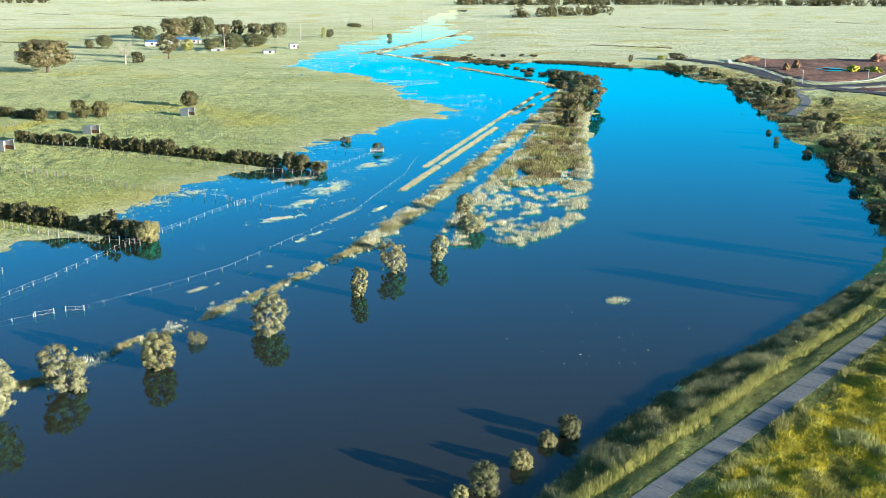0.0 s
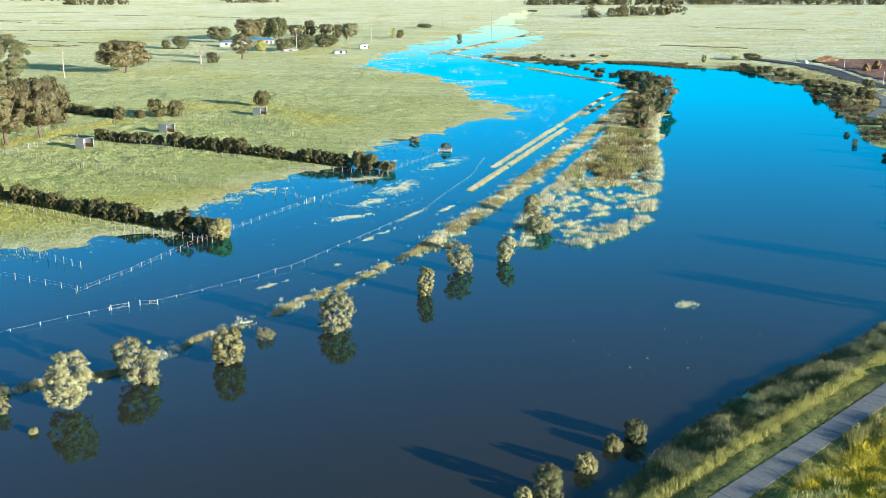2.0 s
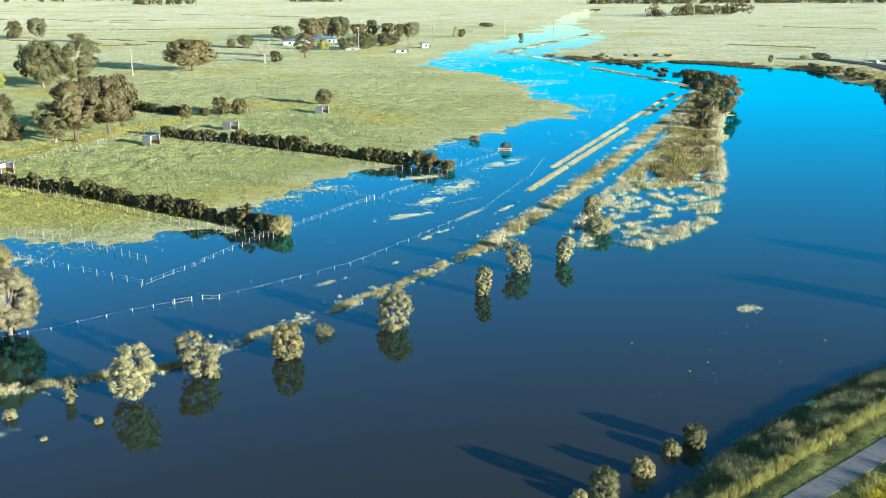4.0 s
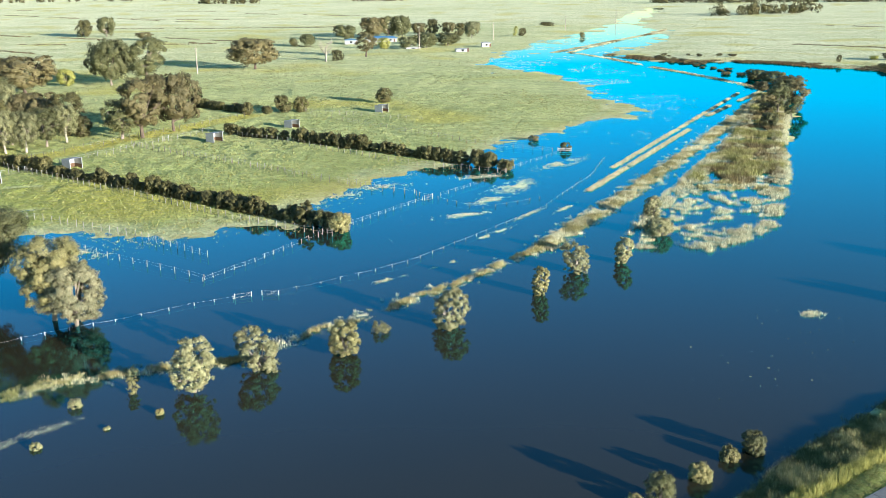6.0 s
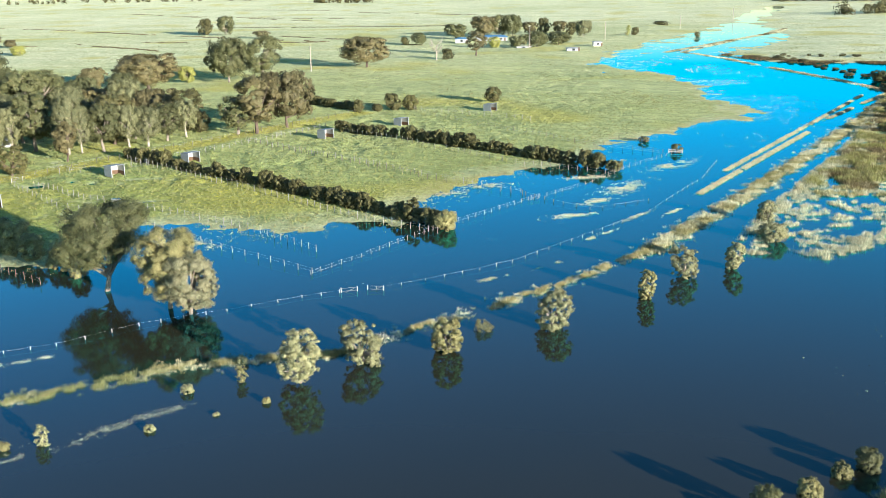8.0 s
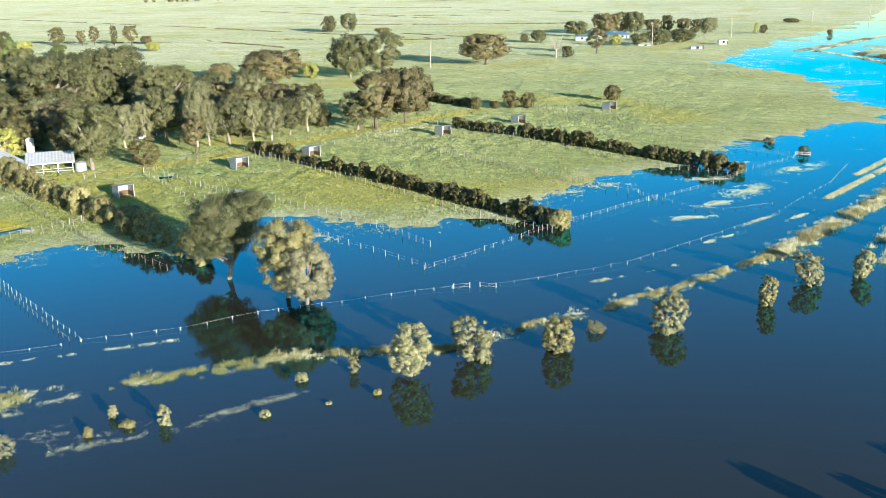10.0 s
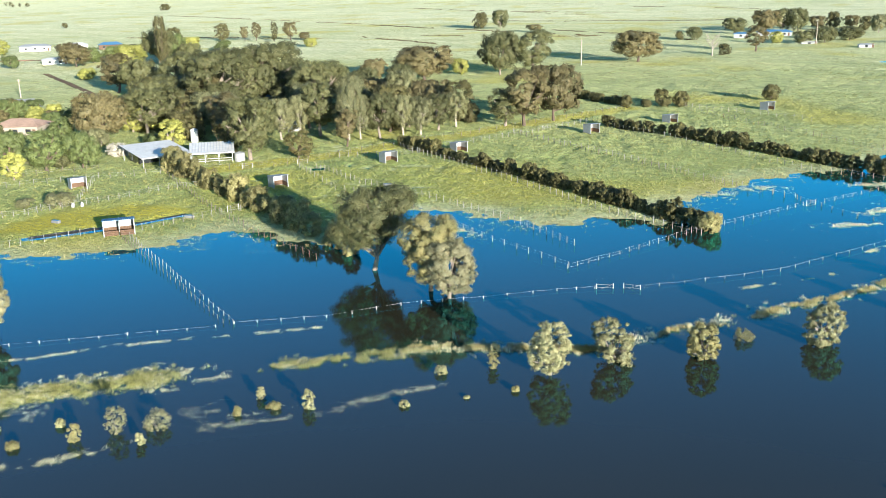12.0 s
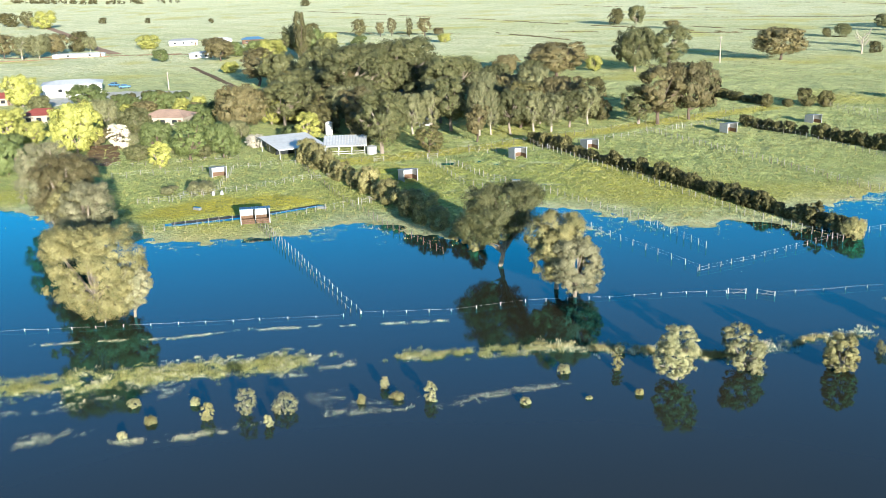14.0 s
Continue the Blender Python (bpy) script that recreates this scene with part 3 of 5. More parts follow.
t = plant("hedge_bush", 3.0, 4.0, (BARK_DARK, LEAF_GOLD), 331, 5000, 0.13, 0.2, 4, 16, 0, 0.0, 0.85, puff=0.15, label="broad olive bush at the hedge's flooded end", category="hedge bush", group="hedge between paddocks")
stand(t, -44.6, 139.6, 0)
t = plant("hedge_bush", 4.2, 3.0, (BARK_DARK, LEAF_DARK), 330, 5000, 0.13, 0.2, 4, 14, 0, 0.0, 0.85, label="taller dark bush near the hedge's flooded end", category="hedge bush", group="hedge between paddocks")
stand(t, -51.5, 142.5, 0)
# ---- woodland, yard and far trees: kinds by leaf, in near and far make ----
LOOKS = {
    "g": ("gum_tree", BARK, LEAF_GUM, 0.42, 0.24, 0.9, "tall olive-green gum tree with drooping leaf clumps", "tree"),
    "p": ("slender_gum", BARK_PALE, LEAF_GREY, 0.5, 0.26, 1.15, "slender pale gum tree with light bark", "tree"),
    "b": ("bronze_tree", BARK_DARK, LEAF_BRONZE, 0.34, 0.24, 0.75, "broad bronze-brown tree with a domed crown", "tree"),
    "d": ("dark_tree", BARK_DARK, LEAF_DARK, 0.2, 0.05, 0.85, "dense dark green tree", "tree"),
    "l": ("lime_tree", BARK, LEAF_LIME, 0.25, 0.08, 0.8, "bright yellow-green leafy tree", "tree"),
    "m": ("green_tree", BARK_DARK, LEAF_GREEN, 0.25, 0.1, 0.85, "leafy mid-green garden tree", "tree"),
    "w": ("blossom_tree", BARK_DARK, LEAF_WHITE, 0.2, 0.05, 0.8, "white flowering garden tree", "tree"),
}
stock = {}
pick = np.random.default_rng(11)


def grow(rows, group, far=False):
    """Trees of the listed kinds: x, y, height, width, kind."""
    for x, y, h, w, kind in rows:
        w *= 1.2 if kind in "gb" else 1.05
        squat = h < 1.05 * w
        tall, wide = (6, 7) if squat else (10, 7)
        key = (kind, far, squat, int(pick.integers(1 if far else 2)))
        name, bark, leaf, trunk, low, flat, label, category = LOOKS[kind]
        if key not in stock:
            stock[key] = plant(name, tall, wide, (bark, leaf), 500 + len(stock), 7000 if far else 15000, 0.2 if far else 0.16, trunk * (0.85 if squat else 1), 5 if far else 10, 18 if far else 23, 0.02, low, flat, puff=0.135, round_=1.1, sprays=14, narrow=0.5, label=label, category=category)
            t = stock[key]
            t.scale = (w / wide, w / wide, h / tall)
            t.matrix_basis = pose(x, y, foot(x, y)) @ Matrix.Diagonal((w / wide, w / wide, h / tall, 1))
        else:
            t = stock[key]
            keep = t.scale.copy()
            t.scale = (w / wide, w / wide, h / tall)
            made = copy_thing(t, pose(x, y, foot(x, y), 0, 0, float(pick.random() * 360)))
            t.scale = keep
            t = made
        tagged(t, group=group)


WOOD_FRONT = [(-152, 150, 13.9, 8.9, "g"), (-163, 154, 8.3, 6.7, "d"), (-145, 158, 6.4, 5.8, "d"), (-165, 174, 10.2, 6, "p"), (-164, 180, 10.4, 6.1, "p"), (-160, 183, 13.6, 8.7, "g"),
    (-149, 181, 14.3, 6.4, "p"), (-147, 183, 10.8, 4.7, "p"), (-144, 187, 11.2, 6.5, "g"), (-142, 194, 9.9, 5.7, "p"), (-138, 196, 9.2, 6.3, "p"), (-138, 204, 9.1, 6.1, "g"),
    (-137, 211, 9.1, 6.2, "p"), (-138, 219, 5.3, 4.9, "d"), (-144, 174, 8.8, 4.3, "b"), (-163, 165, 11, 6.4, "g")]
WOOD_MID = [(-206, 192, 19.5, 14.9, "g"), (-220, 197, 9.4, 8.7, "b"), (-213, 209, 17.3, 12.3, "g"), (-213, 217, 19.3, 11.1, "g"), (-212, 225, 19.6, 12.8, "g"), (-193, 177, 9.8, 10.2, "p"),
    (-247, 214, 15.9, 11.5, "g"), (-272, 219, 12.9, 12.2, "g"), (-295, 227, 14.1, 10.3, "b"), (-237, 203, 9.9, 10.6, "g"), (-217, 178, 12.2, 10.9, "g"), (-191, 214, 15, 11.2, "g"),
    (-191, 222, 14.5, 10, "g"), (-188, 231, 8.7, 8.4, "g"), (-177, 229, 9.3, 8.2, "b"), (-168, 228, 9.1, 9, "b"), (-158, 226, 9.7, 8.8, "b"), (-151, 224, 8.7, 7.3, "b")]
WOOD_BACK = [(-276, 248, 12.7, 13, "g"), (-282, 268, 13.4, 13.6, "g"), (-272, 273, 12.2, 13.6, "b"), (-242, 265, 10.4, 10.6, "g"), (-217, 258, 9.8, 9.1, "g"), (-208, 263, 8.7, 7.9, "g"),
    (-229, 295, 8.6, 8.3, "b"), (-371, 313, 23.9, 6.2, "d"), (-465, 403, 13.1, 8.9, "d"), (-381, 302, 10.9, 13.4, "l"), (-215, 309, 12.7, 19.7, "b"), (-213, 332, 6.3, 6.4, "l"),
    (-196, 335, 16.4, 13.8, "g"), (-184, 341, 17.3, 11.9, "g"), (-121, 219, 14.9, 9.6, "b"), (-118, 230, 14.4, 11.6, "b"), (-126, 218, 9.8, 7.6, "g")]
YARD = [(-213.5, 109.5, 11.8, 11.5, "l"), (-291.1, 138.9, 5.6, 6, "g"), (-235.8, 109.3, 5.6, 6.6, "l"), (-200.4, 86.9, 6.7, 6.6, "m"), (-316.6, 145.7, 10.3, 11.1, "l"), (-290.2, 154.5, 7.6, 12.2, "m"), 
    (-241.3, 132.6, 8, 8.1, "p"), (-210.5, 118.8, 6, 5, "w"), (-208.9, 121.6, 3.3, 3.3, "p"), (-222, 130.3, 7.3, 6.5, "g"), (-182.3, 119.7, 8.8, 7.7, "m"), (-198.1, 121.2, 7, 7.8, "m"), 
    (-179.7, 110.4, 5.6, 4.7, "l"), (-190.6, 111.7, 3.7, 4.8, "g"), (-218.1, 149.3, 5.4, 6.8, "m"), (-178, 125.7, 7.4, 6.9, "m"), (-206.4, 152, 11.8, 11.5, "b"), (-211.6, 167.6, 6.3, 6.7, "l"), 
    (-209.7, 173.8, 6.3, 6.8, "l"), (-260.7, 156.9, 3.8, 6.3, "b"), (-267.1, 164.9, 5.5, 7.2, "m"), (-275.3, 157.1, 5, 6.5, "m"), (-270.8, 159.7, 4.2, 5.4, "m"), (-251.5, 163.8, 4.3, 5.5, "l"), 
    (-243.8, 164.1, 3.4, 6.1, "m"), (-263.3, 167.1, 5, 5.4, "m"), (-194.7, 140.4, 5.1, 5.7, "p"), (-178.4, 150.8, 7.2, 6.1, "l"), (-185.5, 152.2, 3.4, 4.3, "m"), (-182.6, 138.5, 3, 4.9, "w"), 
    (-253.3, 125.2, 4.1, 5.4, "m"), (-256.9, 113.8, 6.8, 7.7, "l"), (-217.2, 116.3, 4.2, 5.6, "b"), (-149.3, 99.8, 2.5, 4.9, "p"), (-154.6, 96.2, 1.6, 3, "p"), (-242.3, 156.8, 2.8, 4.3, "m"), 
    (-283.5, 155.3, 5, 4.7, "m"), (-220.8, 123.8, 3.4, 3.8, "b"),
    (-219, 95, 5.5, 7.8, "m"), (-194, 170, 3.9, 5.8, "m"), (-249, 109, 7.6, 5.9, "l")]
YARD_MORE = [(-439, 312, 9.8, 11.9, "b"), (-428, 316, 7.8, 10.0, "m"), (-428, 330, 7.7, 12.1, "m"), (-430, 344, 7.3, 11.1, "b"), (-391, 328, 16.0, 14.5, "g"), (-407, 352, 12.5, 12.2, "m"),
    (-387, 344, 8.6, 10.6, "g"), (-441, 278, 6.0, 8.4, "m"), (-351, 255, 4.3, 7.2, "l"), (-274, 178, 3.9, 6.5, "m"), (-276, 172, 3.9, 7.1, "m"), (-256, 173, 4.1, 5.1, "l"),
    (-454, 406, 7.4, 10.4, "l"), (-426, 405, 5.9, 8.1, "m"), (-391, 443, 5.4, 7.6, "l"), (-245, 172, 4.1, 5.0, "m"), (-210, 165, 6.8, 6.1, "l"), (-209, 171, 6.5, 6.8, "l"),
    (-191, 164, 4.8, 5.8, "m"), (-200, 147, 3.2, 4.2, "p")]
YARD_BACK = [(-287, 163, 3.6, 5.2, "d"), (-283, 165, 4, 5.2, "d"), (-271, 165, 5.7, 5.4, "d"), (-266, 167, 5.6, 6.1, "d"), (-260, 170, 3.5, 4.3, "l"), (-254, 170, 2.6, 4.6, "b"),
    (-554, 248, 12.9, 12.3, "b"), (-534, 249, 12.3, 10.7, "p"), (-532, 258, 12.7, 12.1, "p"), (-539, 271, 12.7, 14.4, "b"), (-562, 298, 12.1, 13.2, "d"), (-554, 301, 8.7, 8.3, "p"),
    (-1033, 474, 13.9, 22.8, "d"), (-977, 466, 16.2, 13.8, "d"), (-926, 458, 16.6, 24.4, "l"), (-533, 328, 8.5, 13.9, "l"), (-355, 258, 4.4, 7.5, "l"), (-413, 295, 9.9, 12.7, "b")]
FAR_ROW = [(-497, 473, 11.9, 9.5, "d"), (-481, 478, 9.9, 5.5, "b"), (-473, 481, 12.5, 5.5, "b"), (-460, 485, 12.8, 4.6, "d"), (-453, 493, 12.5, 8.5, "b"), (-447, 501, 5.3, 7, "b"),
    (-398, 650, 11.8, 11.7, "d"), (-382, 653, 13.8, 11.6, "g"), (-330, 613, 5.3, 9.4, "b"), (-983, 553, 6.6, 8.6, "d"), (-915, 566, 5.8, 6, "d"), (-839, 592, 4.5, 5.8, "d"),
    (-606, 580, 4.7, 4.8, "d"), (-1226, 1049, 9.8, 16.5, "d")]
FARM = [(-167, 407, 13.3, 19.6, "b"), (-137, 483, 12.4, 9, "b"), (-191, 623, 9.9, 12.3, "g"), (-178, 648, 13.9, 15.8, "b"), (-171, 661, 14.2, 11.5, "g"), (-161, 661, 14.2, 11.5, "g"),
    (-152, 675, 8.8, 9.4, "b"), (-147, 696, 10.6, 9.7, "d"), (-134, 689, 8.6, 8.8, "b"), (-123, 676, 8.8, 8.6, "d"), (-110, 650, 11, 10.6, "p"), (-143, 542, 6.2, 7, "l"),
    (-129, 543, 6.8, 8.9, "g"), (-120, 552, 8.8, 11.6, "g"), (-112, 576, 7.5, 13.4, "g"), (-195, 560, 7.3, 7.8, "g"), (-204, 560, 4.8, 5.2, "d"), (-145, 459, 5, 5.9, "d"),
    (-82, 663, 7.5, 3.1, "l"), (-79, 677, 5.4, 5.5, "d"), (-75, 827, 3.3, 13.4, "d"), (-37, 671, 3.4, 3.9, "d")]
RIGHT_BANK = [(117, 484, 3.6, 10.2, "d"), (109, 484, 2.2, 5.1, "l"), (91, 470, 4.3, 2.7, "d"), (126, 351, 4.1, 5, "g"), (116, 329, 3.8, 4.7, "d"), (116, 320, 3.7, 4.2, "d"),
    (119, 296, 3.6, 4.5, "g"), (94, 240, 4.3, 4.3, "g"), (99, 244, 3.6, 3.8, "d"), (92, 215, 4.3, 5.9, "d"), (101, 219, 3.3, 4.7, "d"), (104, 336, 3.5, 3.6, "d"),
    (83, 215, 1.7, 2.6, "d"), (82, 233, 2.2, 1.7, "d"), (85, 248, 1.5, 1.8, "d"), (112, 341, 2.6, 4, "d"), (83, 198, 3.3, 4.3, "d"), (90, 198, 3, 4.1, "d"),
    (101, 302, 3.2, 4.3, "d")]
ISLAND_TREES = [(46.0, 391.0, 4.1, 7.8, "g"), (50.4, 377.6, 4.6, 8.0, "g"), (52.1, 349.4, 5.7, 9.0, "b"), (48.1, 306.4, 7.9, 6.2, "b"), (41.1, 292.5, 7.9, 5.5, "g"), (37.2, 287.2, 5.9, 4.4, "b"), (47.5, 328.1, 6.1, 7.0, "g"), (43.2, 349.2, 3.7, 4.5, "b"), (43.4, 281.0, 5.8, 4.0, "g"), (35.0, 261.4, 4.0, 3.7, "g")]
grow(WOOD_FRONT, "woodland edge")
grow(WOOD_MID, "woodland")
grow(WOOD_BACK, "woodland behind")
WOOD = [(-150, 190), (-138, 222), (-160, 240), (-200, 255), (-245, 262), (-262, 225), (-232, 190), (-205, 165), (-178, 160)]
fill = []
while len(fill) < 34:
    x, y = pick.uniform(-262, -138), pick.uniform(160, 262)
    if inside(np.array([x]), np.array([y]), WOOD)[0] and all((x - a[0]) ** 2 + (y - a[1]) ** 2 > 49 for a in fill):
        fill.append((x, y, 7 + 6 * pick.random(), 7 + 3 * pick.random(), "ggbgpd"[int(pick.integers(6))]))
grow(fill, "woodland")
HOMES = [(-236, 149.5, 10), (-273, 131, 9), (-160, 149, 12), (-172, 138, 12), (-182, 160, 4)]
GARDEN = [(-176, 122), (-200, 106), (-235, 98), (-290, 112), (-300, 160), (-270, 175), (-232, 178), (-205, 172), (-186, 150)]
beds = []
while len(beds) < 22:
    x, y = pick.uniform(-300, -176), pick.uniform(98, 178)
    if inside(np.array([x]), np.array([y]), GARDEN)[0] and all(math.hypot(x - a, y - b) > r for a, b, r in HOMES) and all((x - a[0]) ** 2 + (y - a[1]) ** 2 > 20 for a in beds):
        big = pick.random()
        beds.append((x, y, 1.2 + 2.2 * big, 2.2 + 2.4 * big, "mgmblpd"[int(pick.integers(7))]))
grow([(-78.7, 296.2, 4.6, 4.9, "d"), (-98, 272, 4.6, 4.4, "d"), (-102.6, 270, 4.8, 4.6, "d"), (-107, 268, 2.2, 3.2, "d")], "paddock trees")
hedge(((-134, 278), (-112, 265)), 11, 2.6, 3.2, LEAF_DARK, 340, "dark hedge bush beside the far paddock", "far hedge")
grow(beds, "garden trees and shrubs", True)
scrub = []
for k, (x, y) in enumerate([(69, 143), (76, 166), (82, 196), (87, 226), (94, 262), (100, 302), (104, 336), (107, 370), (104, 400), (100, 431)]):
    for j in range(11):
        size = 1.0 + 1.3 * pick.random()
        scrub.append((x + 3 + 12 * pick.random() ** 1.5, y + pick.uniform(-16, 16), size, size * 1.5, "gpbgmpg"[int(pick.integers(7))]))
scrub = [row for row in scrub if line_distance(np.array([row[0]]), np.array([row[1]]), SIDE_PATH)[0] > 3.5]
for x, y in [(1.5, 496), (8, 488), (14, 481), (19, 474), (24, 467), (28, 457), (32, 444), (36, 428), (40, 412), (43, 400), (46, 392), (14, 505), (28, 503), (44, 503)]:
    for j in range(3):
        size = 0.7 + 0.9 * pick.random()
        scrub.append((x + pick.uniform(-4, 4), y + pick.uniform(-6, 6), size, size * 2.2, "bbdb"[int(pick.integers(4))]))
grow(scrub, "scrub on the far bank")
grow(YARD, "trees round the yard")
grow(YARD_BACK, "trees behind the yard", True)
grow(YARD_MORE, "trees behind the yard")
grow(FAR_ROW, "far paddock trees", True)
grow(FARM, "trees round the far farm", True)
grow([(x, y, h * 0.85, w * 0.8, "p" if kind == "g" else kind) for x, y, h, w, kind in RIGHT_BANK], "scrub on the far bank")
grow(ISLAND_TREES, "trees at the island's tip")
# trees past the view's edge, whose long shadows lie on the river and the bank
grow([(80, 92, 11, 4, "g"), (92, 108, 12, 4.2, "g")], "trees beyond the path", True)

# ---- grass, reeds and scrub that nobody could count ----
def along(points, n, spread, rng):
    """Spots scattered along a line."""
    pts = np.array(points, float)
    seg = np.hypot(*(pts[1:] - pts[:-1]).T)
    at = rng.random(n) * seg.sum()
    i = np.searchsorted(np.cumsum(seg), at).clip(0, len(seg) - 1)
    u = (at - (np.cumsum(seg) - seg)[i]) / seg[i]
    p = pts[i] + (pts[i + 1] - pts[i]) * u[:, None]
    return p + rng.normal(size=(n, 2)) * np.asarray(spread)


def patchy(p, size, seed, least):
    return p[wave(p[:, 0], p[:, 1], size, seed) > least]


def on_ground(p, lowest=-0.35):
    z = height(p[:, 0], p[:, 1])
    return np.column_stack([p, np.maximum(z, lowest)])


def dry(p, least=-0.05):
    return p[height(p[:, 0], p[:, 1]) > least]


def within(outline, n, rng):
    o = np.array(outline)
    p = o.min(0) + rng.random((n, 2)) * (o.max(0) - o.min(0))
    return p[inside(p[:, 0], p[:, 1], outline)]


g = np.random.default_rng(77)
# the drowned bank: a line of tussocks, broken into lumps
NEAR_LEVEE, FAR_LEVEE = LEVEE[:7], LEVEE[6:]
p = patchy(patchy(along(NEAR_LEVEE, 5200, 0.45, g), 1.5, 40, -0.05), 0.9, 41, -0.1)
blades("levee_grass", on_ground(p, -0.2), REED, g, 0.6, 0.022, 16, 0.5, "small golden tussocks along the drowned bank")
p = patchy(patchy(along(NEAR_LEVEE, 800, 0.9, g), 1.2, 47, -0.1), 4.0, 38, -0.3)
blades("levee_reeds", on_ground(p, -0.1), REED_PALE, g, 0.5, 0.02, 15, 0.42, "pale tufts along the drowned bank", "reeds")
p = patchy(patchy(along(FAR_LEVEE, 9000, 0.9, g), 2.0, 41, -0.3), 6.0, 39, -0.7)
blades("levee_grass", on_ground(p, -0.15), REED, g, 0.55, 0.03, 13, 0.6, "golden tussock grass along the drowned bank")
p = patchy(along(FAR_LEVEE, 2600, 1.1, g), 2.5, 42, 0.0)
blades("levee_sedge", on_ground(p, -0.1), REED_GREEN, g, 0.3, 0.035, 12, 0.5, "green sedge along the drowned bank")
for i, s in enumerate(STRIPS[:3]):
    p = patchy(patchy(along(s, 3000, 0.26, g), 12.0, 43 + i, -0.55), 2.0, 46 + i, -0.6)
    blades("strip_grass", on_ground(p, -0.1), REED_PALE, g, 0.5, 0.04, 11, 0.5, "pale grass strip standing out of the flood")
for line in DYKES:
    p = patchy(along(line, 1800, 0.8, g), 9.0, 48, 0.0)
    blades("dyke_grass", on_ground(p, -0.1), REED_BROWN, g, 0.55, 0.09, 7, 0.9, "brown grass on the flooded dykes")
    p = patchy(along(line, 4200, 1.0, g), 14.0, 49, -0.5)
    blades("dyke_reeds", on_ground(p, -0.1), REED_PALE, g, 0.4, 0.08, 7, 0.8, "pale dry grass on the flooded dykes", "reeds")
# the island of reeds
p = within(ISLAND, 56000, g)
edge = area(p[:, 0], p[:, 1], ISLAND)
rim = p[edge < 3.2 + 1.2 * wave(p[:, 0], p[:, 1], 4, 50)]
blades("island_rim", on_ground(patchy(patchy(rim, 1.8, 54, -0.2), 5.0, 69, -0.6), -0.12), REED_PALE, g, 0.85, 0.032, 13, 0.65, "dense pale reeds round the island's rim", "reeds")
pale = patchy(patchy(p[(edge > 2) & (p[:, 1] < 232)], 3.4, 51, -0.3), 1.5, 57, 0.15)
blades("island_reeds", on_ground(pale, -0.15), REED_PALE, g, 0.75, 0.032, 13, 0.6, "pale dry reeds on the flooded island")
brown = patchy(p[(edge > 1.5) & (p[:, 1] > 196 + 14 * wave(p[:, 0], p[:, 1], 9, 66))], 3.2, 52, 0.0)
blades("island_sedge", on_ground(brown, -0.1), REED_BROWN, g, 0.9, 0.05, 11, 0.8, "dark brown sedge on the flooded island")
olive = patchy(p[(edge > 1.2) & (p[:, 1] > 188)], 4.2, 58, 0.1)
blades("island_scrub", on_ground(olive, -0.1), REED_GREEN, g, 1.0, 0.05, 12, 0.9, "olive scrub grass on the flooded island")
gold = patchy(p[(edge > 0.5) & (p[:, 1] > 180)], 2.6, 53, 0.42)
blades("island_grass", on_ground(gold, -0.1), REED, g, 0.8, 0.045, 11, 0.7, "golden grass on the flooded island")
p = patchy(patchy(along(FAR_LEVEE, 6500, 1.1, g), 2.2, 55, -0.1), 9.0, 56, -0.6)
blades("levee_reeds", on_ground(p, -0.1), REED_PALE, g, 0.6, 0.03, 13, 0.55, "pale dry reeds along the drowned bank", "reeds")
p = patchy(patchy(within([(-54, 116), (-36, 165), (-18, 215), (0, 205), (-10, 165), (-28, 118), (-44, 100)], 3400, g), 9.0, 58, 0.0), 2.0, 59, 0.2)
blades("drowned_grass", np.column_stack([p, np.full(len(p), -0.08)]), REED_PALE, g, 0.14, 0.025, 3, 0.4, "grass tips just breaking the flood's surface")
# reed beds in the near water
BAND, BAND_2 = [(-92, 34.5), (-84.4, 43.9), (-78.2, 52.4), (-73.1, 58.7)], [(-73.1, 58.7), (-67.7, 64.2), (-61.7, 69.8), (-54.5, 77.5)]
ROWS_NEAR = [(BAND, 1300, 0.95, 0.55, REED_GREEN, -0.4), (BAND, 1200, 1.0, 0.55, REED_LIME, -0.2), (BAND, 900, 1.0, 0.5, REED_PALE, -0.1), (BAND_2, 800, 0.45, 0.7, REED_LIME, -0.35), (BAND_2, 500, 0.5, 0.5, REED_PALE, -0.1),
             ([(-100.2, 43.4), (-95.7, 48.3), (-89.8, 53.9), (-86.7, 58.6)], 420, 0.14, 0.3, REED_PALE, -0.3), ([(-85.9, 60.3), (-75.3, 70.7), (-68.9, 77.2)], 460, 0.15, 0.28, REED_PALE, -0.3),
             ([(-71.7, 36.5), (-67.6, 41.2), (-65.4, 45)], 420, 0.25, 0.32, REED_PALE, -0.5), ([(-65.6, 47), (-60.4, 53.3), (-56.1, 57.1), (-50.8, 67.1), (-46, 73)], 620, 0.3, 0.28, REED_PALE, -0.2),
             ([(-79.1, 30), (-76.2, 35.3)], 220, 0.4, 0.32, REED_PALE, -0.3), ([(-72.1, 54.2), (-67.5, 60.7)], 230, 0.25, 0.32, REED_PALE, -0.4), ([(-66, 52), (-61.4, 56.4), (-59.3, 58.8)], 340, 0.8, 0.25, REED_PALE, -0.1),
             ([(-86, 33), (-77, 46)], 260, 0.6, 0.3, REED_PALE, -0.1), ([(-50, 82), (-41, 86)], 300, 0.4, 0.5, REED_GREEN, -0.1), ([(-83, 44), (-76, 53), (-68, 61.5)], 360, 0.35, 0.4, REED_PALE, -0.1)]
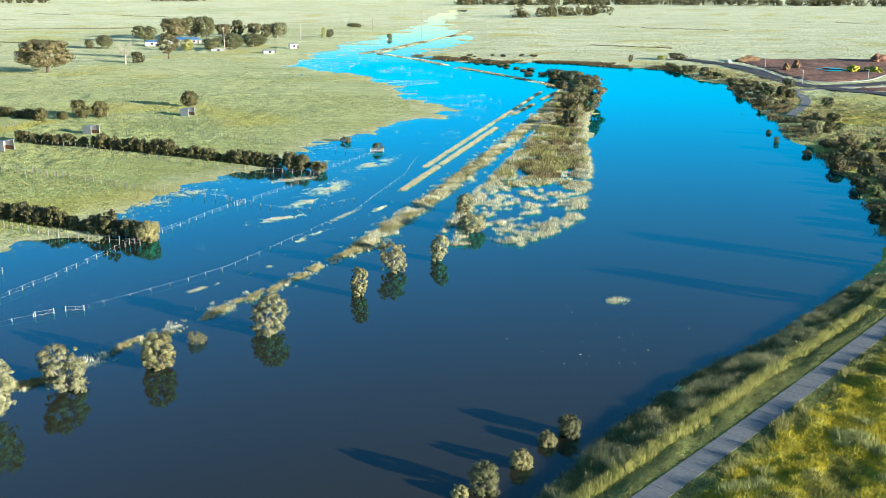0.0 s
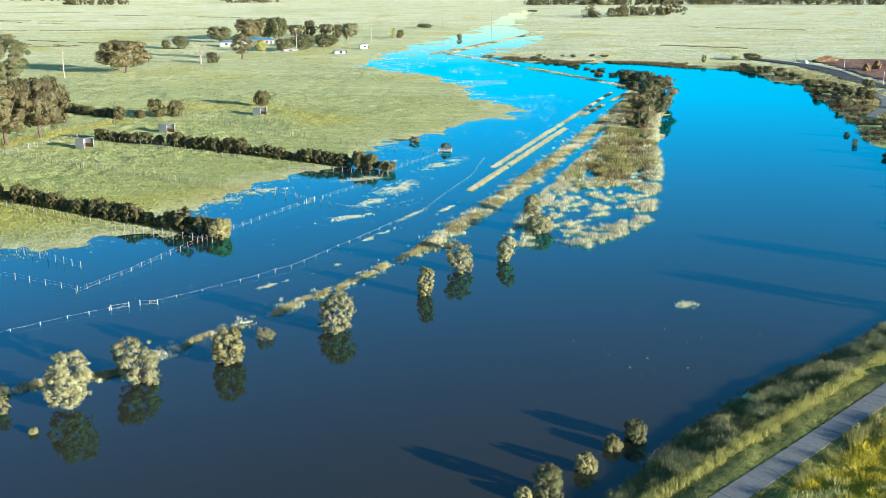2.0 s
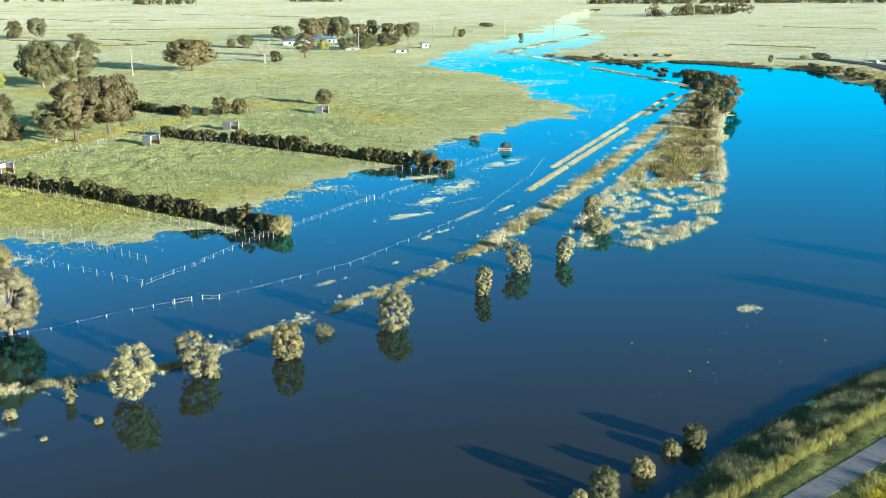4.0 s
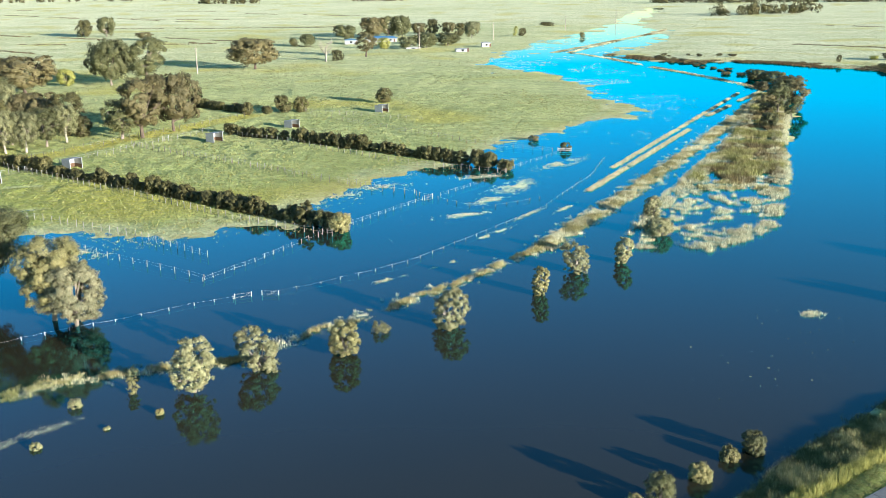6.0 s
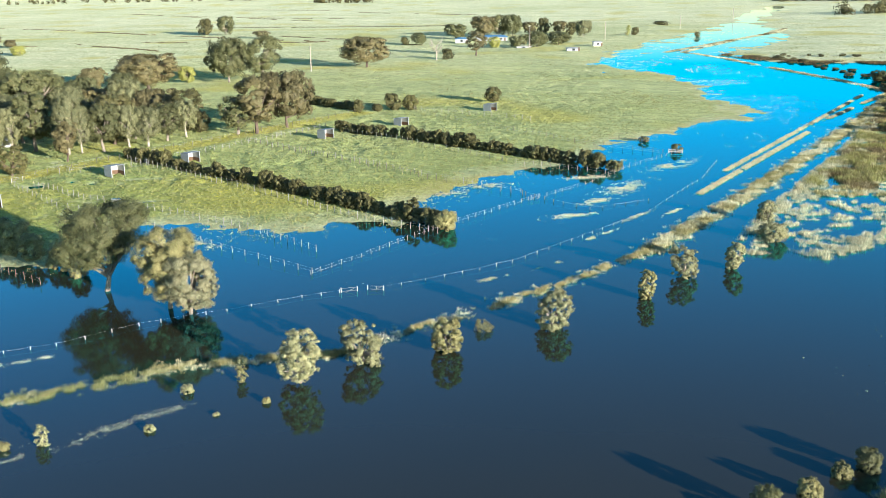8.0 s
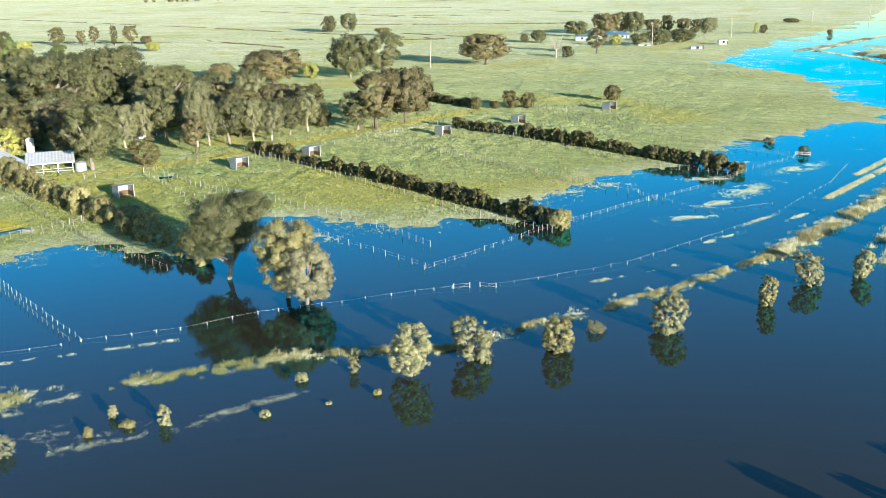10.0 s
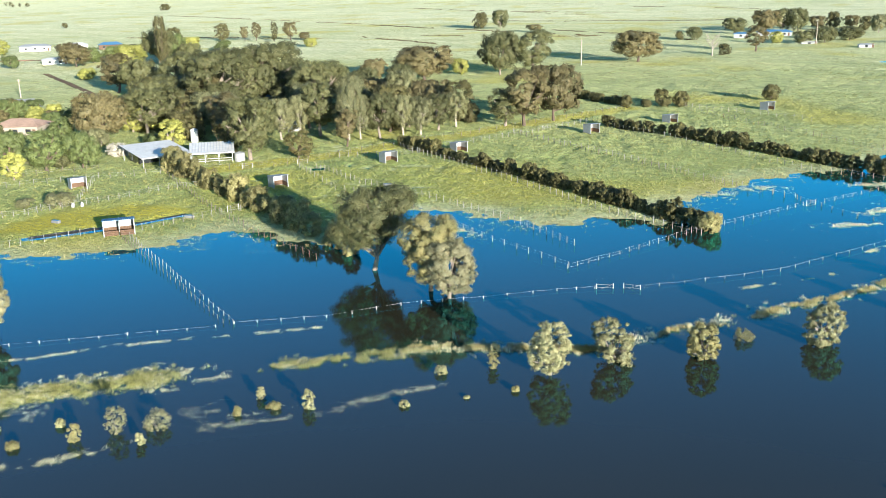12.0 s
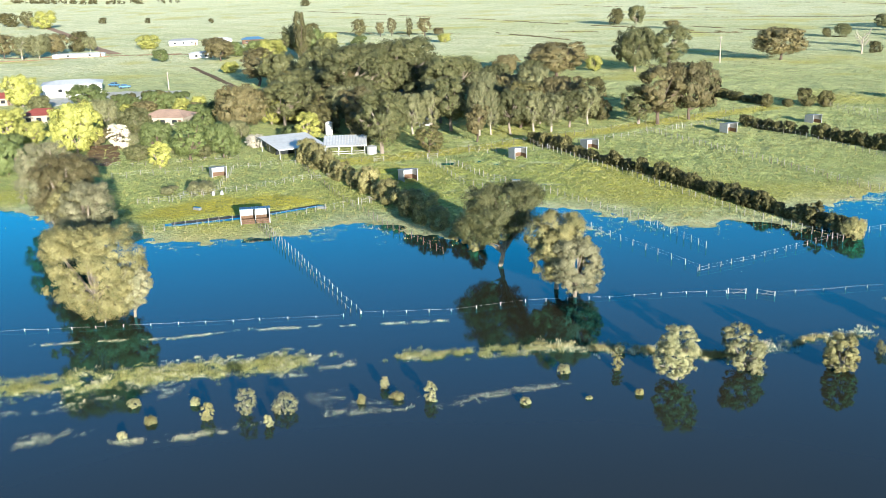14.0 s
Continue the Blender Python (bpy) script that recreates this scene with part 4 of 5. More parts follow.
for i, (line, n, spread, tall, mat, least) in enumerate(ROWS_NEAR):
    q = patchy(patchy(along(line, int(n * 2.2), spread * 1.35, g), 2.6, 60 + i, least + 0.02), 0.9, 72 + i, -0.2)
    blades("reed_bed", np.column_stack([q, np.full(len(q), -0.12)]), mat, g, tall * 0.72, 0.019, 15, 0.4, "reeds and grass standing out of the flood", "reeds")
# pale grass patches in the flooded paddocks: x, y, half length, half width, turn
PATCHES = [(-21.4, 178.2, 6, 2.2, 70), (-24.8, 165.2, 3.5, 1.3, 60), (-14.7, 203, 6, 2.0, 60), (-11, 161.1, 3.5, 0.4, 70), (-16.7, 155.8, 4, 0.4, 68), (-20.8, 141.8, 3.5, 0.4, 65), (-25, 124.5, 2.2, 0.3, 60),
           (-30.9, 116.2, 2.0, 0.4, 50), (-26.9, 153.9, 4, 1.2, 40), (-53, 164.4, 4, 2.0, 30), (-47, 173.2, 4, 2.0, 30), (-78.7, 121.5, 4, 1.3, -20), (-28.3, 204, 4, 1.5, 40), (-30, 186, 4, 1.6, 30)]
for x, y, a, b, turn in PATCHES:
    c, s = math.cos(radians(turn)), math.sin(radians(turn))
    d = g.normal(size=(int(90 + 60 * a * b), 2)) * (a * 0.6, b * 0.6)
    q = patchy(np.column_stack([x + d[:, 0] * c - d[:, 1] * s, y + d[:, 0] * s + d[:, 1] * c]), 1.5, 75, -0.2)
    blades("flooded_grass", np.column_stack([q, np.full(len(q), -0.1)]), REED_PALE, g, 0.26, 0.03, 9, 0.4, "pale grass tips showing above the flood")
d = g.normal(size=(70, 2)) * (0.6, 0.35) + np.where(g.random((70, 1)) < 0.35, (-0.5, -0.7), (0.0, 0.2))
blades("debris_clump", np.column_stack([d[:, 0] + 21.6, d[:, 1] + 111.8, np.full(70, -0.05)]), REED_PALE, g, 0.42, 0.02, 9, 0.4, "pale clump of dead grass stranded in the river")
# flotsam drifting on the river
bits = g.normal(size=(110, 2)) * (7, 9) + (19, 95)
cl = [(x, y, 0.03, 0.12, 0.1) for x, y in bits[area(bits[:, 0], bits[:, 1], FLOOD) > 6]]
tagged(new("flotsam", leaf_mesh("flotsam", cl, 110, 0.06, REED_PALE, g, droop=0.0)), "small pale flotsam drifting on the river", "flotsam", kind="stuff")
# fringe of the paddocks, where the land goes under
n = 20000
p = along(WEST_EDGE[9:40], n, (6, 7), g)
z = height(p[:, 0], p[:, 1])
p = p[(z > -0.14 * g.random(n) ** 2) & (z < 0.14)]
blades("shore_grass", on_ground(p, -0.12), REED, g, 0.24, 0.03, 7, 0.6, "pale wet grass along the flood's edge")
p = along(WEST_EDGE[9:14], 22000, (26, 40), g)
z = height(p[:, 0], p[:, 1])
p = patchy(patchy(p[(z < 0.02) & (z > -0.75) & (p[:, 0] < 20)], 16, 95, -0.1), 3.5, 96, 0.0)
blades("shallow_grass", np.column_stack([p, np.full(len(p), -0.08)]), REED_PALE, g, 0.34, 0.07, 5, 0.9, "pale grass tips in the shallows of the far meadow")
# tussocks in the paddocks
a, r = np.radians(g.uniform(-12, 70, 80000)), 95 * (330 / 95) ** g.random(80000)
p = np.column_stack([-np.sin(a) * r, np.cos(a) * r])
z = height(p[:, 0], p[:, 1])
west = area(p[:, 0], p[:, 1], FLOOD) < -2
p = p[(z > 0.1) & west & (p[:, 0] < 20) & ~inside(p[:, 0], p[:, 1], LUSH[0])]
half = len(p) // 2
blades("paddock_tussocks", on_ground(p[:half]), REED_GREEN, g, 0.36, 0.045, 6, 0.45, "green tussock grass in the paddocks")
blades("paddock_grass", on_ground(p[half:]), leafy("paddock_blade", (0.16, 0.2, 0.07), (0.33, 0.365, 0.15), (0.42, 0.43, 0.21)), g, 0.24, 0.04, 6, 0.45, "pale green grass in the paddocks")
# coarse tussocks over the far meadows
a, r = np.radians(g.uniform(-28, 70, 90000)), 300 * (1100 / 300) ** g.random(90000)
p = np.column_stack([-np.sin(a) * r, np.cos(a) * r])
p = patchy(p[(height(p[:, 0], p[:, 1]) > 0.15) & ~((p[:, 0] > 75) & (p[:, 1] < 500))], 14, 92, -0.5)
half = len(p) // 2
blades("meadow_tussocks", on_ground(p[:half]), leafy("straw_tussock", (0.2, 0.21, 0.09), (0.38, 0.38, 0.2), (0.48, 0.47, 0.29)), g, 0.32, 0.09, 4, 0.9, "pale straw tussocks over the far meadows")
blades("meadow_sedge", on_ground(patchy(p[half:], 30, 93, -0.2)), REED_GREEN, g, 0.34, 0.1, 4, 0.9, "olive sedge tufts over the far meadows")
# the near bank between the water and the path, and the rough grass past it
near = [(5.5, 62), (7.8, 65.4), (15.6, 77.2), (27, 90.6), (36.8, 99.6), (54.5, 119.6), (66, 125), (66, 120), (54.3, 105.5), (34.6, 83.8), (16, 63.9), (13.5, 61)]
p = within(near, 120000, g)
d = line_distance(p[:, 0], p[:, 1], PATH)
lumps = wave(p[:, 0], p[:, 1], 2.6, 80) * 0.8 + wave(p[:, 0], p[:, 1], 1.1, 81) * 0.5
# crest blades coloured brighter to paint in the sunlit strip
blades("bank_crest", on_ground(p[(d > 3.4) & (d < 4.7) & (lumps > -0.7)]), leafy("sunlit_crest_blade", (0.2, 0.21, 0.06), (0.46, 0.45, 0.14), (0.62, 0.6, 0.28)), g, 0.62, 0.017, 15, 0.5, "tall yellow-green grass along the bank's crest, sunlit tone in its colour")
gold = p[(d > 4.4) & (d < 8.6) & (lumps > 0.1)]
blades("bank_grass", on_ground(gold, -0.2), leafy("bank_blade", (0.14, 0.14, 0.065), (0.38, 0.37, 0.18), (0.6, 0.57, 0.34)), g, 0.58, 0.015, 16, 0.6, "tall golden grass on the river bank")
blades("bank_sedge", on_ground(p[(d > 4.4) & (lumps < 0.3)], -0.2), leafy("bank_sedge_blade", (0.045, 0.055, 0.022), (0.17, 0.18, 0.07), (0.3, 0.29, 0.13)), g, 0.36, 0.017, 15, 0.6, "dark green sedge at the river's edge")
blades("verge_grass", on_ground(p[(d > 1.1) & (d < 3.4)]), REED_GREEN, g, 0.13, 0.016, 12, 0.4, "mown green verge beside the path")
edge_line = [(7.8, 65.5), (15.8, 77.2), (27.2, 90.6), (37, 99.6), (54.6, 119.4)]
p = patchy(along(edge_line, 1300, 0.5, g), 1.6, 82, 0.1)
blades("edge_reeds", on_ground(p, -0.2), leafy("edge_blade", (0.05, 0.06, 0.025), (0.16, 0.17, 0.08), (0.34, 0.33, 0.2)), g, 0.45, 0.014, 9, 0.5, "sparse dark reeds at the river's edge", "reeds")
past = [(14, 60.5), (16, 63.9), (34.6, 83.8), (54.3, 105.5), (64, 112), (66, 100), (34, 62), (26, 58)]
p = within(past, 70000, g)
d = line_distance(p[:, 0], p[:, 1], PATH)
lumps = wave(p[:, 0], p[:, 1], 3.4, 83) + wave(p[:, 0], p[:, 1], 1.3, 84) * 0.5
tone = wave(p[:, 0], p[:, 1], 7.0, 87)
blades("rough_grass", on_ground(p[(d > 2.6) & (lumps > -0.45) & (tone > -0.45)]), leafy("lush_blade", (0.26, 0.22, 0.02), (0.58, 0.5, 0.04), (0.72, 0.63, 0.12)), g, 0.34, 0.02, 11, 0.6, "lush yellow-green rough grass beside the path")
# darker blades paint the shade of hollows between the yellow lumps
blades("rough_sedge", on_ground(p[(d > 2.2) & ((lumps < -0.55) | (tone < -0.5))]), leafy("rough_shade_blade", (0.06, 0.07, 0.02), (0.26, 0.25, 0.05), (0.42, 0.4, 0.12)), g, 0.3, 0.022, 10, 0.6, "rough grass beside the path, coloured dark green as shaded hollows")
blades("rough_weeds", on_ground(p[(d > 3.5) & (lumps > 0.75)]), leafy("weed_blade", (0.16, 0.18, 0.06), (0.34, 0.36, 0.14), (0.46, 0.46, 0.24)), g, 0.8, 0.022, 13, 0.7, "tall pale weeds in heaps beside the path")
weeds = p[(d > 1.3) & (d < 2.8)]
blades("path_edge_weeds", on_ground(patchy(weeds, 1.3, 89, 0.35)), REED_GREEN, g, 0.75, 0.016, 9, 0.4, "tall weeds beside the path, casting streaks of shade")
blades("path_edge_grass", on_ground(p[(d > 1.1) & (d < 2.6)]), REED_GREEN, g, 0.16, 0.018, 11, 0.5, "short grass at the path's edge")
# the far right bank: scrub and dry grass
FAR_BANK = [(67, 141), (75, 163), (82, 196), (87, 226), (100, 302), (107, 370), (100, 431), (84, 444)]
p = along(FAR_BANK, 9000, 4.5, g) + (5.5, 1.5)
p = p[line_distance(p[:, 0], p[:, 1], SIDE_PATH) > 2.5]
blades("bank_scrub", on_ground(dry(patchy(p, 5, 85, 0.0)), -0.1), REED_BROWN, g, 0.8, 0.06, 10, 1.0, "dark scrub on the far river bank")
p = along(FAR_BANK, 12000, 9, g) + (14, 2)
p = p[line_distance(p[:, 0], p[:, 1], SIDE_PATH) > 2.2]
blades("bank_grass", on_ground(dry(patchy(p, 6, 86, -0.2)), -0.1), REED, g, 0.55, 0.06, 9, 0.9, "pale rank grass on the far river bank")
p = along([(115, 265), (130, 300), (150, 250), (125, 230)], 4000, 10, g)
blades("bank_pasture", on_ground(p, -0.1), REED_GREEN, g, 0.45, 0.07, 7, 0.9, "green pasture behind the far bank")
p = patchy(along([(84, 444), (68, 461), (54, 471), (21, 470), (0, 490), (-12, 512)], 3600, 2.5, g) + (0, 3), 7, 88, -0.1)
blades("far_scrub", on_ground(p, -0.1), REED_BROWN, g, 0.9, 0.12, 8, 1.2, "dark brown scrub at the lake's far end")
# drains and fence lines far off, overgrown
for line, n in [([(-900, 1300), (-560, 1240)], 700), ([(-640, 1000), (-420, 960)], 600), ([(-480, 1150), (-300, 1060)], 600), ([(-460, 760), (-250, 800)], 700), ([(-390, 560), (-190, 590)], 600),
                ([(-780, 1100), (-420, 900)], 700), ([(-470, 560), (-300, 470)], 600), ([(-330, 640), (-170, 560)], 600), ([(150, 840), (240, 780)], 300), ([(90, 600), (150, 555)], 240), ([(330, 950), (520, 900)], 400), ([(-560, 700), (-377, 620), (-250, 575), (-190, 560)], 1500), ([(-1000, 860), (-560, 700)], 900), ([(-620, 480), (-420, 520)], 500)]:
    blades("drain_sedge", on_ground(patchy(along(line, n, 0.8, g), 18, 94, -0.2), 0), REED_BROWN, g, 0.7, 0.2, 5, 1.0, "dark sedge along a far drain")


def far_woods(name, line, n, tall, seed):
    r = np.random.default_rng(seed)
    q = along(line, n, (8, 8), r)
    clumps = [(x, y, tall * (0.2 + 0.4 * r.random()), tall * (0.26 + 0.16 * r.random()), 1.0) for x, y in q]
    ob = new(name, leaf_mesh(name, clumps, n * 150, 1.1, LEAF_DARK, r, sprays=14))
    tagged(ob, "dark belt of far trees along the horizon", "woods", kind="stuff")


far_woods("far_woods", [(20, 1640), (185, 1640), (374, 1645), (551, 1618), (760, 1590)], 280, 17, 1)
far_woods("far_woods", [(-800, 1690), (-680, 1690)], 26, 14, 2)
far_woods("far_woods", [(-560, 1850), (-455, 1900)], 20, 13, 3)
far_woods("far_grove", [(71, 1052), (97, 1070), (123, 1088), (160, 1124), (185, 1126)], 30, 15, 4)
far_woods("far_woods", [(-2900, 1350), (-2121, 1200), (-1900, 1260)], 70, 14, 5)
far_woods("far_woods", [(-1500, 1700), (-1250, 1900), (-900, 2100)], 60, 13, 6)

# ---- path, road and building site ----
def ribbon(name, points, width, mat, lift, label, category, kind="structure", step=2.5, thick=0.12):
    """A slab that follows a line over the ground."""
    pts = [Vector((*p, 0)) for p in points]
    smooth = []
    for a, b in zip(pts, pts[1:]):
        k = max(1, int((b - a).length / step))
        smooth += [a.lerp(b, j / k) for j in range(k)]
    smooth.append(pts[-1])
    for _ in range(6):
        smooth = [smooth[0]] + [(a + b * 2 + c) / 4 for a, b, c in zip(smooth, smooth[1:], smooth[2:])] + [smooth[-1]]
    zs = height(np.array([p.x for p in smooth]), np.array([p.y for p in smooth]))
    zs = np.convolve(np.pad(zs, 4, mode="edge"), np.ones(9) / 9, "valid") + lift
    bm = bmesh.new()
    rows = []
    for i, p in enumerate(smooth):
        way = (smooth[min(i + 1, len(smooth) - 1)] - smooth[max(i - 1, 0)]).normalized()
        side = Vector((-way.y, way.x, 0)) * width / 2
        rows.append([bm.verts.new((q.x, q.y, zs[i] + dz)) for q, dz in ((p - side, -thick), (p - side, 0), (p + side, 0), (p + side, -thick))])
    for r0, r1 in zip(rows, rows[1:]):
        for k in range(3):
            bm.faces.new((r0[k], r1[k], r1[k + 1], r0[k + 1]))
    bmesh.ops.recalc_face_normals(bm, faces=bm.faces)
    me = bpy.data.meshes.new(name)
    bm.to_mesh(me)
    bm.free()
    me.materials.append(mat)
    return tagged(new(name, me), label, category, kind=kind)


def patch(name, outline, mat, lift, label, category, rough=0.3):
    """A piece of bare ground laid on the land, with an uneven surface."""
    o = np.array(outline)
    lo, hi = o.min(0), o.max(0)
    step = max(1.0, float((hi - lo).max()) / 60)
    xs, ys = np.arange(lo[0], hi[0] + step, step), np.arange(lo[1], hi[1] + step, step)
    x, y = np.meshgrid(xs, ys)
    z = np.maximum(height(x.ravel(), y.ravel()), 0.1) + lift + rough * 0.5 * (1 + wave(x.ravel(), y.ravel(), 5, 90))
    d = area(x.ravel(), y.ravel(), outline)
    z -= np.clip(1.0 - d, 0, 4) * 0.5
    nx = len(xs)
    faces = []
    for j in range(len(ys) - 1):
        for i in range(nx - 1):
            k = j * nx + i
            if max(d[k], d[k + 1], d[k + nx], d[k + nx + 1]) > -1.5:
                faces.append((k, k + 1, k + nx + 1, k + nx))
    ob = new(name, mesh_of(name, np.column_stack([x.ravel(), y.ravel(), z]), faces, mat, True))
    return tagged(ob, label, category, kind="structure")


footpath = ribbon("footpath", PATH, 2.0, JOINT, 0.045, "pale concrete footpath along the river bank", "path")
# dark patch paints the bank's shadow over the muddy pond hollow
patch("pond_shade", [(-138.2, 84), (-132.2, 95.2), (-128.6, 102), (-127.3, 109.8), (-124.6, 108), (-127, 98.4), (-129, 92.9), (-134.6, 83)], SHADED_MUD, 0.02, "mud in the pond's hollow, coloured dark as the bank's shade", "mud", 0.06)
ribbon("pond_water", [(-134.2, 83.4), (-128.7, 93.0), (-126.7, 98.6), (-124.6, 107.4)], 1.2, WATER, 0.16, "narrow strip of water left in the pond", "pond", thick=0.3)
ribbon("footpath", SIDE_PATH, 3.0, CONCRETE, 0.2, "curved grey path running down into the flood", "path")
ROAD = [(119, 486), (123.6, 481), (133.5, 451.8), (136, 420), (133, 384), (135, 362), (142, 347), (155, 331), (185, 300)]
ribbon("road", ROAD, 8.0, ASPHALT, 0.3, "new dark asphalt road with pale kerbs", "road")
ribbon("road", [(140, 356), (156, 362), (175, 372), (200, 400)], 8.0, ASPHALT, 0.32, "side road of new asphalt", "road")
ribbon("kerb", [(137, 455), (140.5, 425), (138, 395), (141, 376), (149, 369), (166.6, 376.5), (183, 399)], 0.9, PALE_PAD, 0.5, "pale concrete kerb beside the new road", "kerb")
ribbon("kerb", [(146, 352), (158, 351), (178, 360), (200, 384)], 0.9, PALE_PAD, 0.5, "pale concrete kerb round the corner lot", "kerb")
patch("building_site", [(143, 478), (162, 492), (221, 490), (300, 470), (250, 400), (186, 399), (150, 372), (142, 378), (141, 400), (144, 437)], RED_DIRT, 0.15, "bare red earth of a building site", "bare ground")
patch("corner_lot", [(148, 349), (168, 362), (200, 378), (200, 330), (160, 340)], RED_DIRT, 0.15, "bare red earth beside the road", "bare ground")
patch("dry_yard", [(-201.5, 102.7), (-220.3, 115.0), (-220.1, 124.9), (-195.0, 111.1), (-189.1, 103.2)], BARE, 0.03, "dry brown ground under the garden trees", "bare ground", 0.1)
patch("dirt_patch", [(-117.5, 126), (-115.5, 127.3), (-113, 126.2), (-115, 124.8)], BARE, 0.03, "worn patch of brown earth in the paddock", "bare ground", 0.1)


def mound(x, y, w, d, h, mat, label, seed):
    bm = bmesh.new()
    bmesh.ops.create_icosphere(bm, subdivisions=4, radius=1)
    for v in bm.verts:
        n = noise.noise(v.co * 2.2 + Vector((seed, 0, 0))) * 0.3 + noise.noise(v.co * 6 + Vector((seed, 9, 0))) * 0.12
        v.co = Vector((v.co.x * w / 2 * (1 + n), v.co.y * d / 2 * (1 + n), max(-0.15, v.co.z) * h * (1 + n)))
    me = bpy.data.meshes.new("dirt_mound")
    bm.to_mesh(me)
    bm.free()
    me.materials.append(mat)
    ob = new("dirt_mound", me)
    ob.matrix_basis = pose(x, y, max(ground_at(x, y), 0) + 0.1, 0, 0, seed * 30)
    tagged(ob, label, "dirt mound", "mounds on the building site")


mound(149.8, 476, 15, 7, 2.6, BARE, "heap of brown earth on the building site", 1)
mound(213, 474, 14, 8, 3.5, RED_DIRT, "heap of red earth on the building site", 2)
mound(151, 425, 4, 3, 3.0, BARE, "rough brown spoil heap", 3)
mound(158, 433, 4, 3, 3.6, BARE, "rough brown spoil heap", 4)
mound(180, 424, 6, 14, 2.2, YELLOW_GRASS, "long grassed spoil heap", 5)
mound(187, 420, 6, 14, 2.0, YELLOW_GRASS, "long grassed spoil heap", 6)


def puddle(x, y, w, d, seed):
    r = np.random.default_rng(seed)
    n = 26
    verts = [(math.cos(k * math.tau / n) * w / 2 * (0.75 + 0.5 * r.random()), math.sin(k * math.tau / n) * d / 2 * (0.75 + 0.5 * r.random()), 0) for k in range(n)]
    ob = new("puddle", mesh_of("puddle", verts, [tuple(range(n))], WATER))
    ob.matrix_basis = pose(x, y, max(ground_at(x, y), 0.1) + 0.62)
    tagged(ob, "shallow puddle of rain water on bare earth", "puddle", kind="structure")


for i, (x, y, w, d) in enumerate([(170, 420, 7, 4), (174, 428, 5, 6), (167, 429, 3, 4), (176, 421, 3, 5), (172, 433, 4, 2), (197, 417, 4, 8), (201, 427, 4, 4)]):
    puddle(x, y, w, d, i)


patch("shed_yard", [(-354.8, 167.9), (-309.0, 202.9), (-282.0, 187.9), (-308.1, 150.8)], PALE_PAD, 0.1, "pale gravel yard beside the white shed", "yard", 0.1)
ribbon("farm_track", [(-560, 205), (-531, 235), (-513, 258), (-507, 289), (-481, 317)], 3.5, LANE_EARTH, 0.2, "orange-brown track beside a paddock", "lane")
ribbon("farm_track", [(-393, 264), (-340, 239), (-285, 212)], 2.5, BARE, 0.2, "narrow brown track along a paddock fence", "lane")
ribbon("dirt_lane", [(-998, 493), (-822, 422), (-690, 367), (-568, 314), (-518, 297)], 7, LANE_EARTH, 0.25, "red earth farm lane between paddocks", "lane")
ribbon("farm_track", [(-560, 240), (-520, 280), (-470, 318), (-440, 330)], 4, BARE, 0.2, "brown farm track along a paddock", "lane")
# ---- fences ----
POST_MESH = {}


def post_mesh(h, wide, mat):
    key = (round(h, 1), wide, mat.name)
    if key not in POST_MESH:
        bm = box(wide, wide, h, 0, 0, h / 2, bevel=wide * 0.18)
        me = bpy.data.meshes.new("post")
        bm.to_mesh(me)
        bm.free()
        me.materials.append(mat)
        POST_MESH[key] = me
    return POST_MESH[key]


def fence(points, gap=3.0, h=1.2, wires=(1.05, 0.65), mat=None, wide=0.13, thick=0.028, label="", above=0.4, group="paddock fences"):
    """Posts with tapes between them; in deep water only the posts' tops show."""
    mat, wide = mat or POST_WOOD, wide * 1.1
    thing = empty("fence", points[0][0], points[0][1], 0)
    base = Vector((points[0][0], points[0][1], 0))
    spots = []
    for (ax, ay), (bx, by) in zip(points, points[1:]):
        k = max(1, round(math.hypot(bx - ax, by - ay) / gap))
        spots += [(ax + (bx - ax) * j / k, ay + (by - ay) * j / k) for j in range(k)]
    spots.append(points[-1])
    r = random.Random(len(spots) + int(points[0][0] * 7))
    tops = []
    for x, y in spots:
        x, y = x + r.uniform(-0.08, 0.08), y + r.uniform(-0.08, 0.08)
        foot_z = ground_at(x, y)
        top = max(foot_z + h, above * 0.7) + r.uniform(-0.05, 0.05)
        low = max(foot_z, -0.6) - 0.1
        ob = new("post", post_mesh(1.2, wide, mat))
        ob.parent = thing
        ob.matrix_basis = Matrix.Translation(Vector((x, y, low)) - base) @ pose(0, 0, 0, r.uniform(-3, 3), r.uniform(-3, 3), r.uniform(0, 90)) @ Matrix.Diagonal((1, 1, (top - low) / 1.2, 1))
        tops.append(Vector((x, y, top)) - base)
    for level in wires:
        bm = bmesh.new()
        drop = h - level
        for a, b in zip(tops, tops[1:]):
            add_tube(bm, [a - Vector((0, 0, drop)), (a + b) / 2 - Vector((0, 0, drop + 0.03)), b - Vector((0, 0, drop))], [thick] * 3, 4)
        part("wire", bm, WIRE, thing)
    return tagged(thing, label, "fence", group)


WET = "fence of white posts and tape standing in the flood"
DRY = "post and wire paddock fence"
fence([(-107.3, 42.8), (-99.6, 50.5), (-86.4, 63.9), (-79.6, 71)], 2.9, 1.0, (0.9,), POST_WHITE, 0.07, 0.005, WET, 0.34)
fence([(-78.5, 72.8), (-70.5, 79.9), (-65.5, 87.8), (-58.3, 95.1), (-51.7, 102.2), (-48, 105.3)], 2.9, 1.0, (0.9,), POST_WHITE, 0.07, 0.005, WET, 0.34)
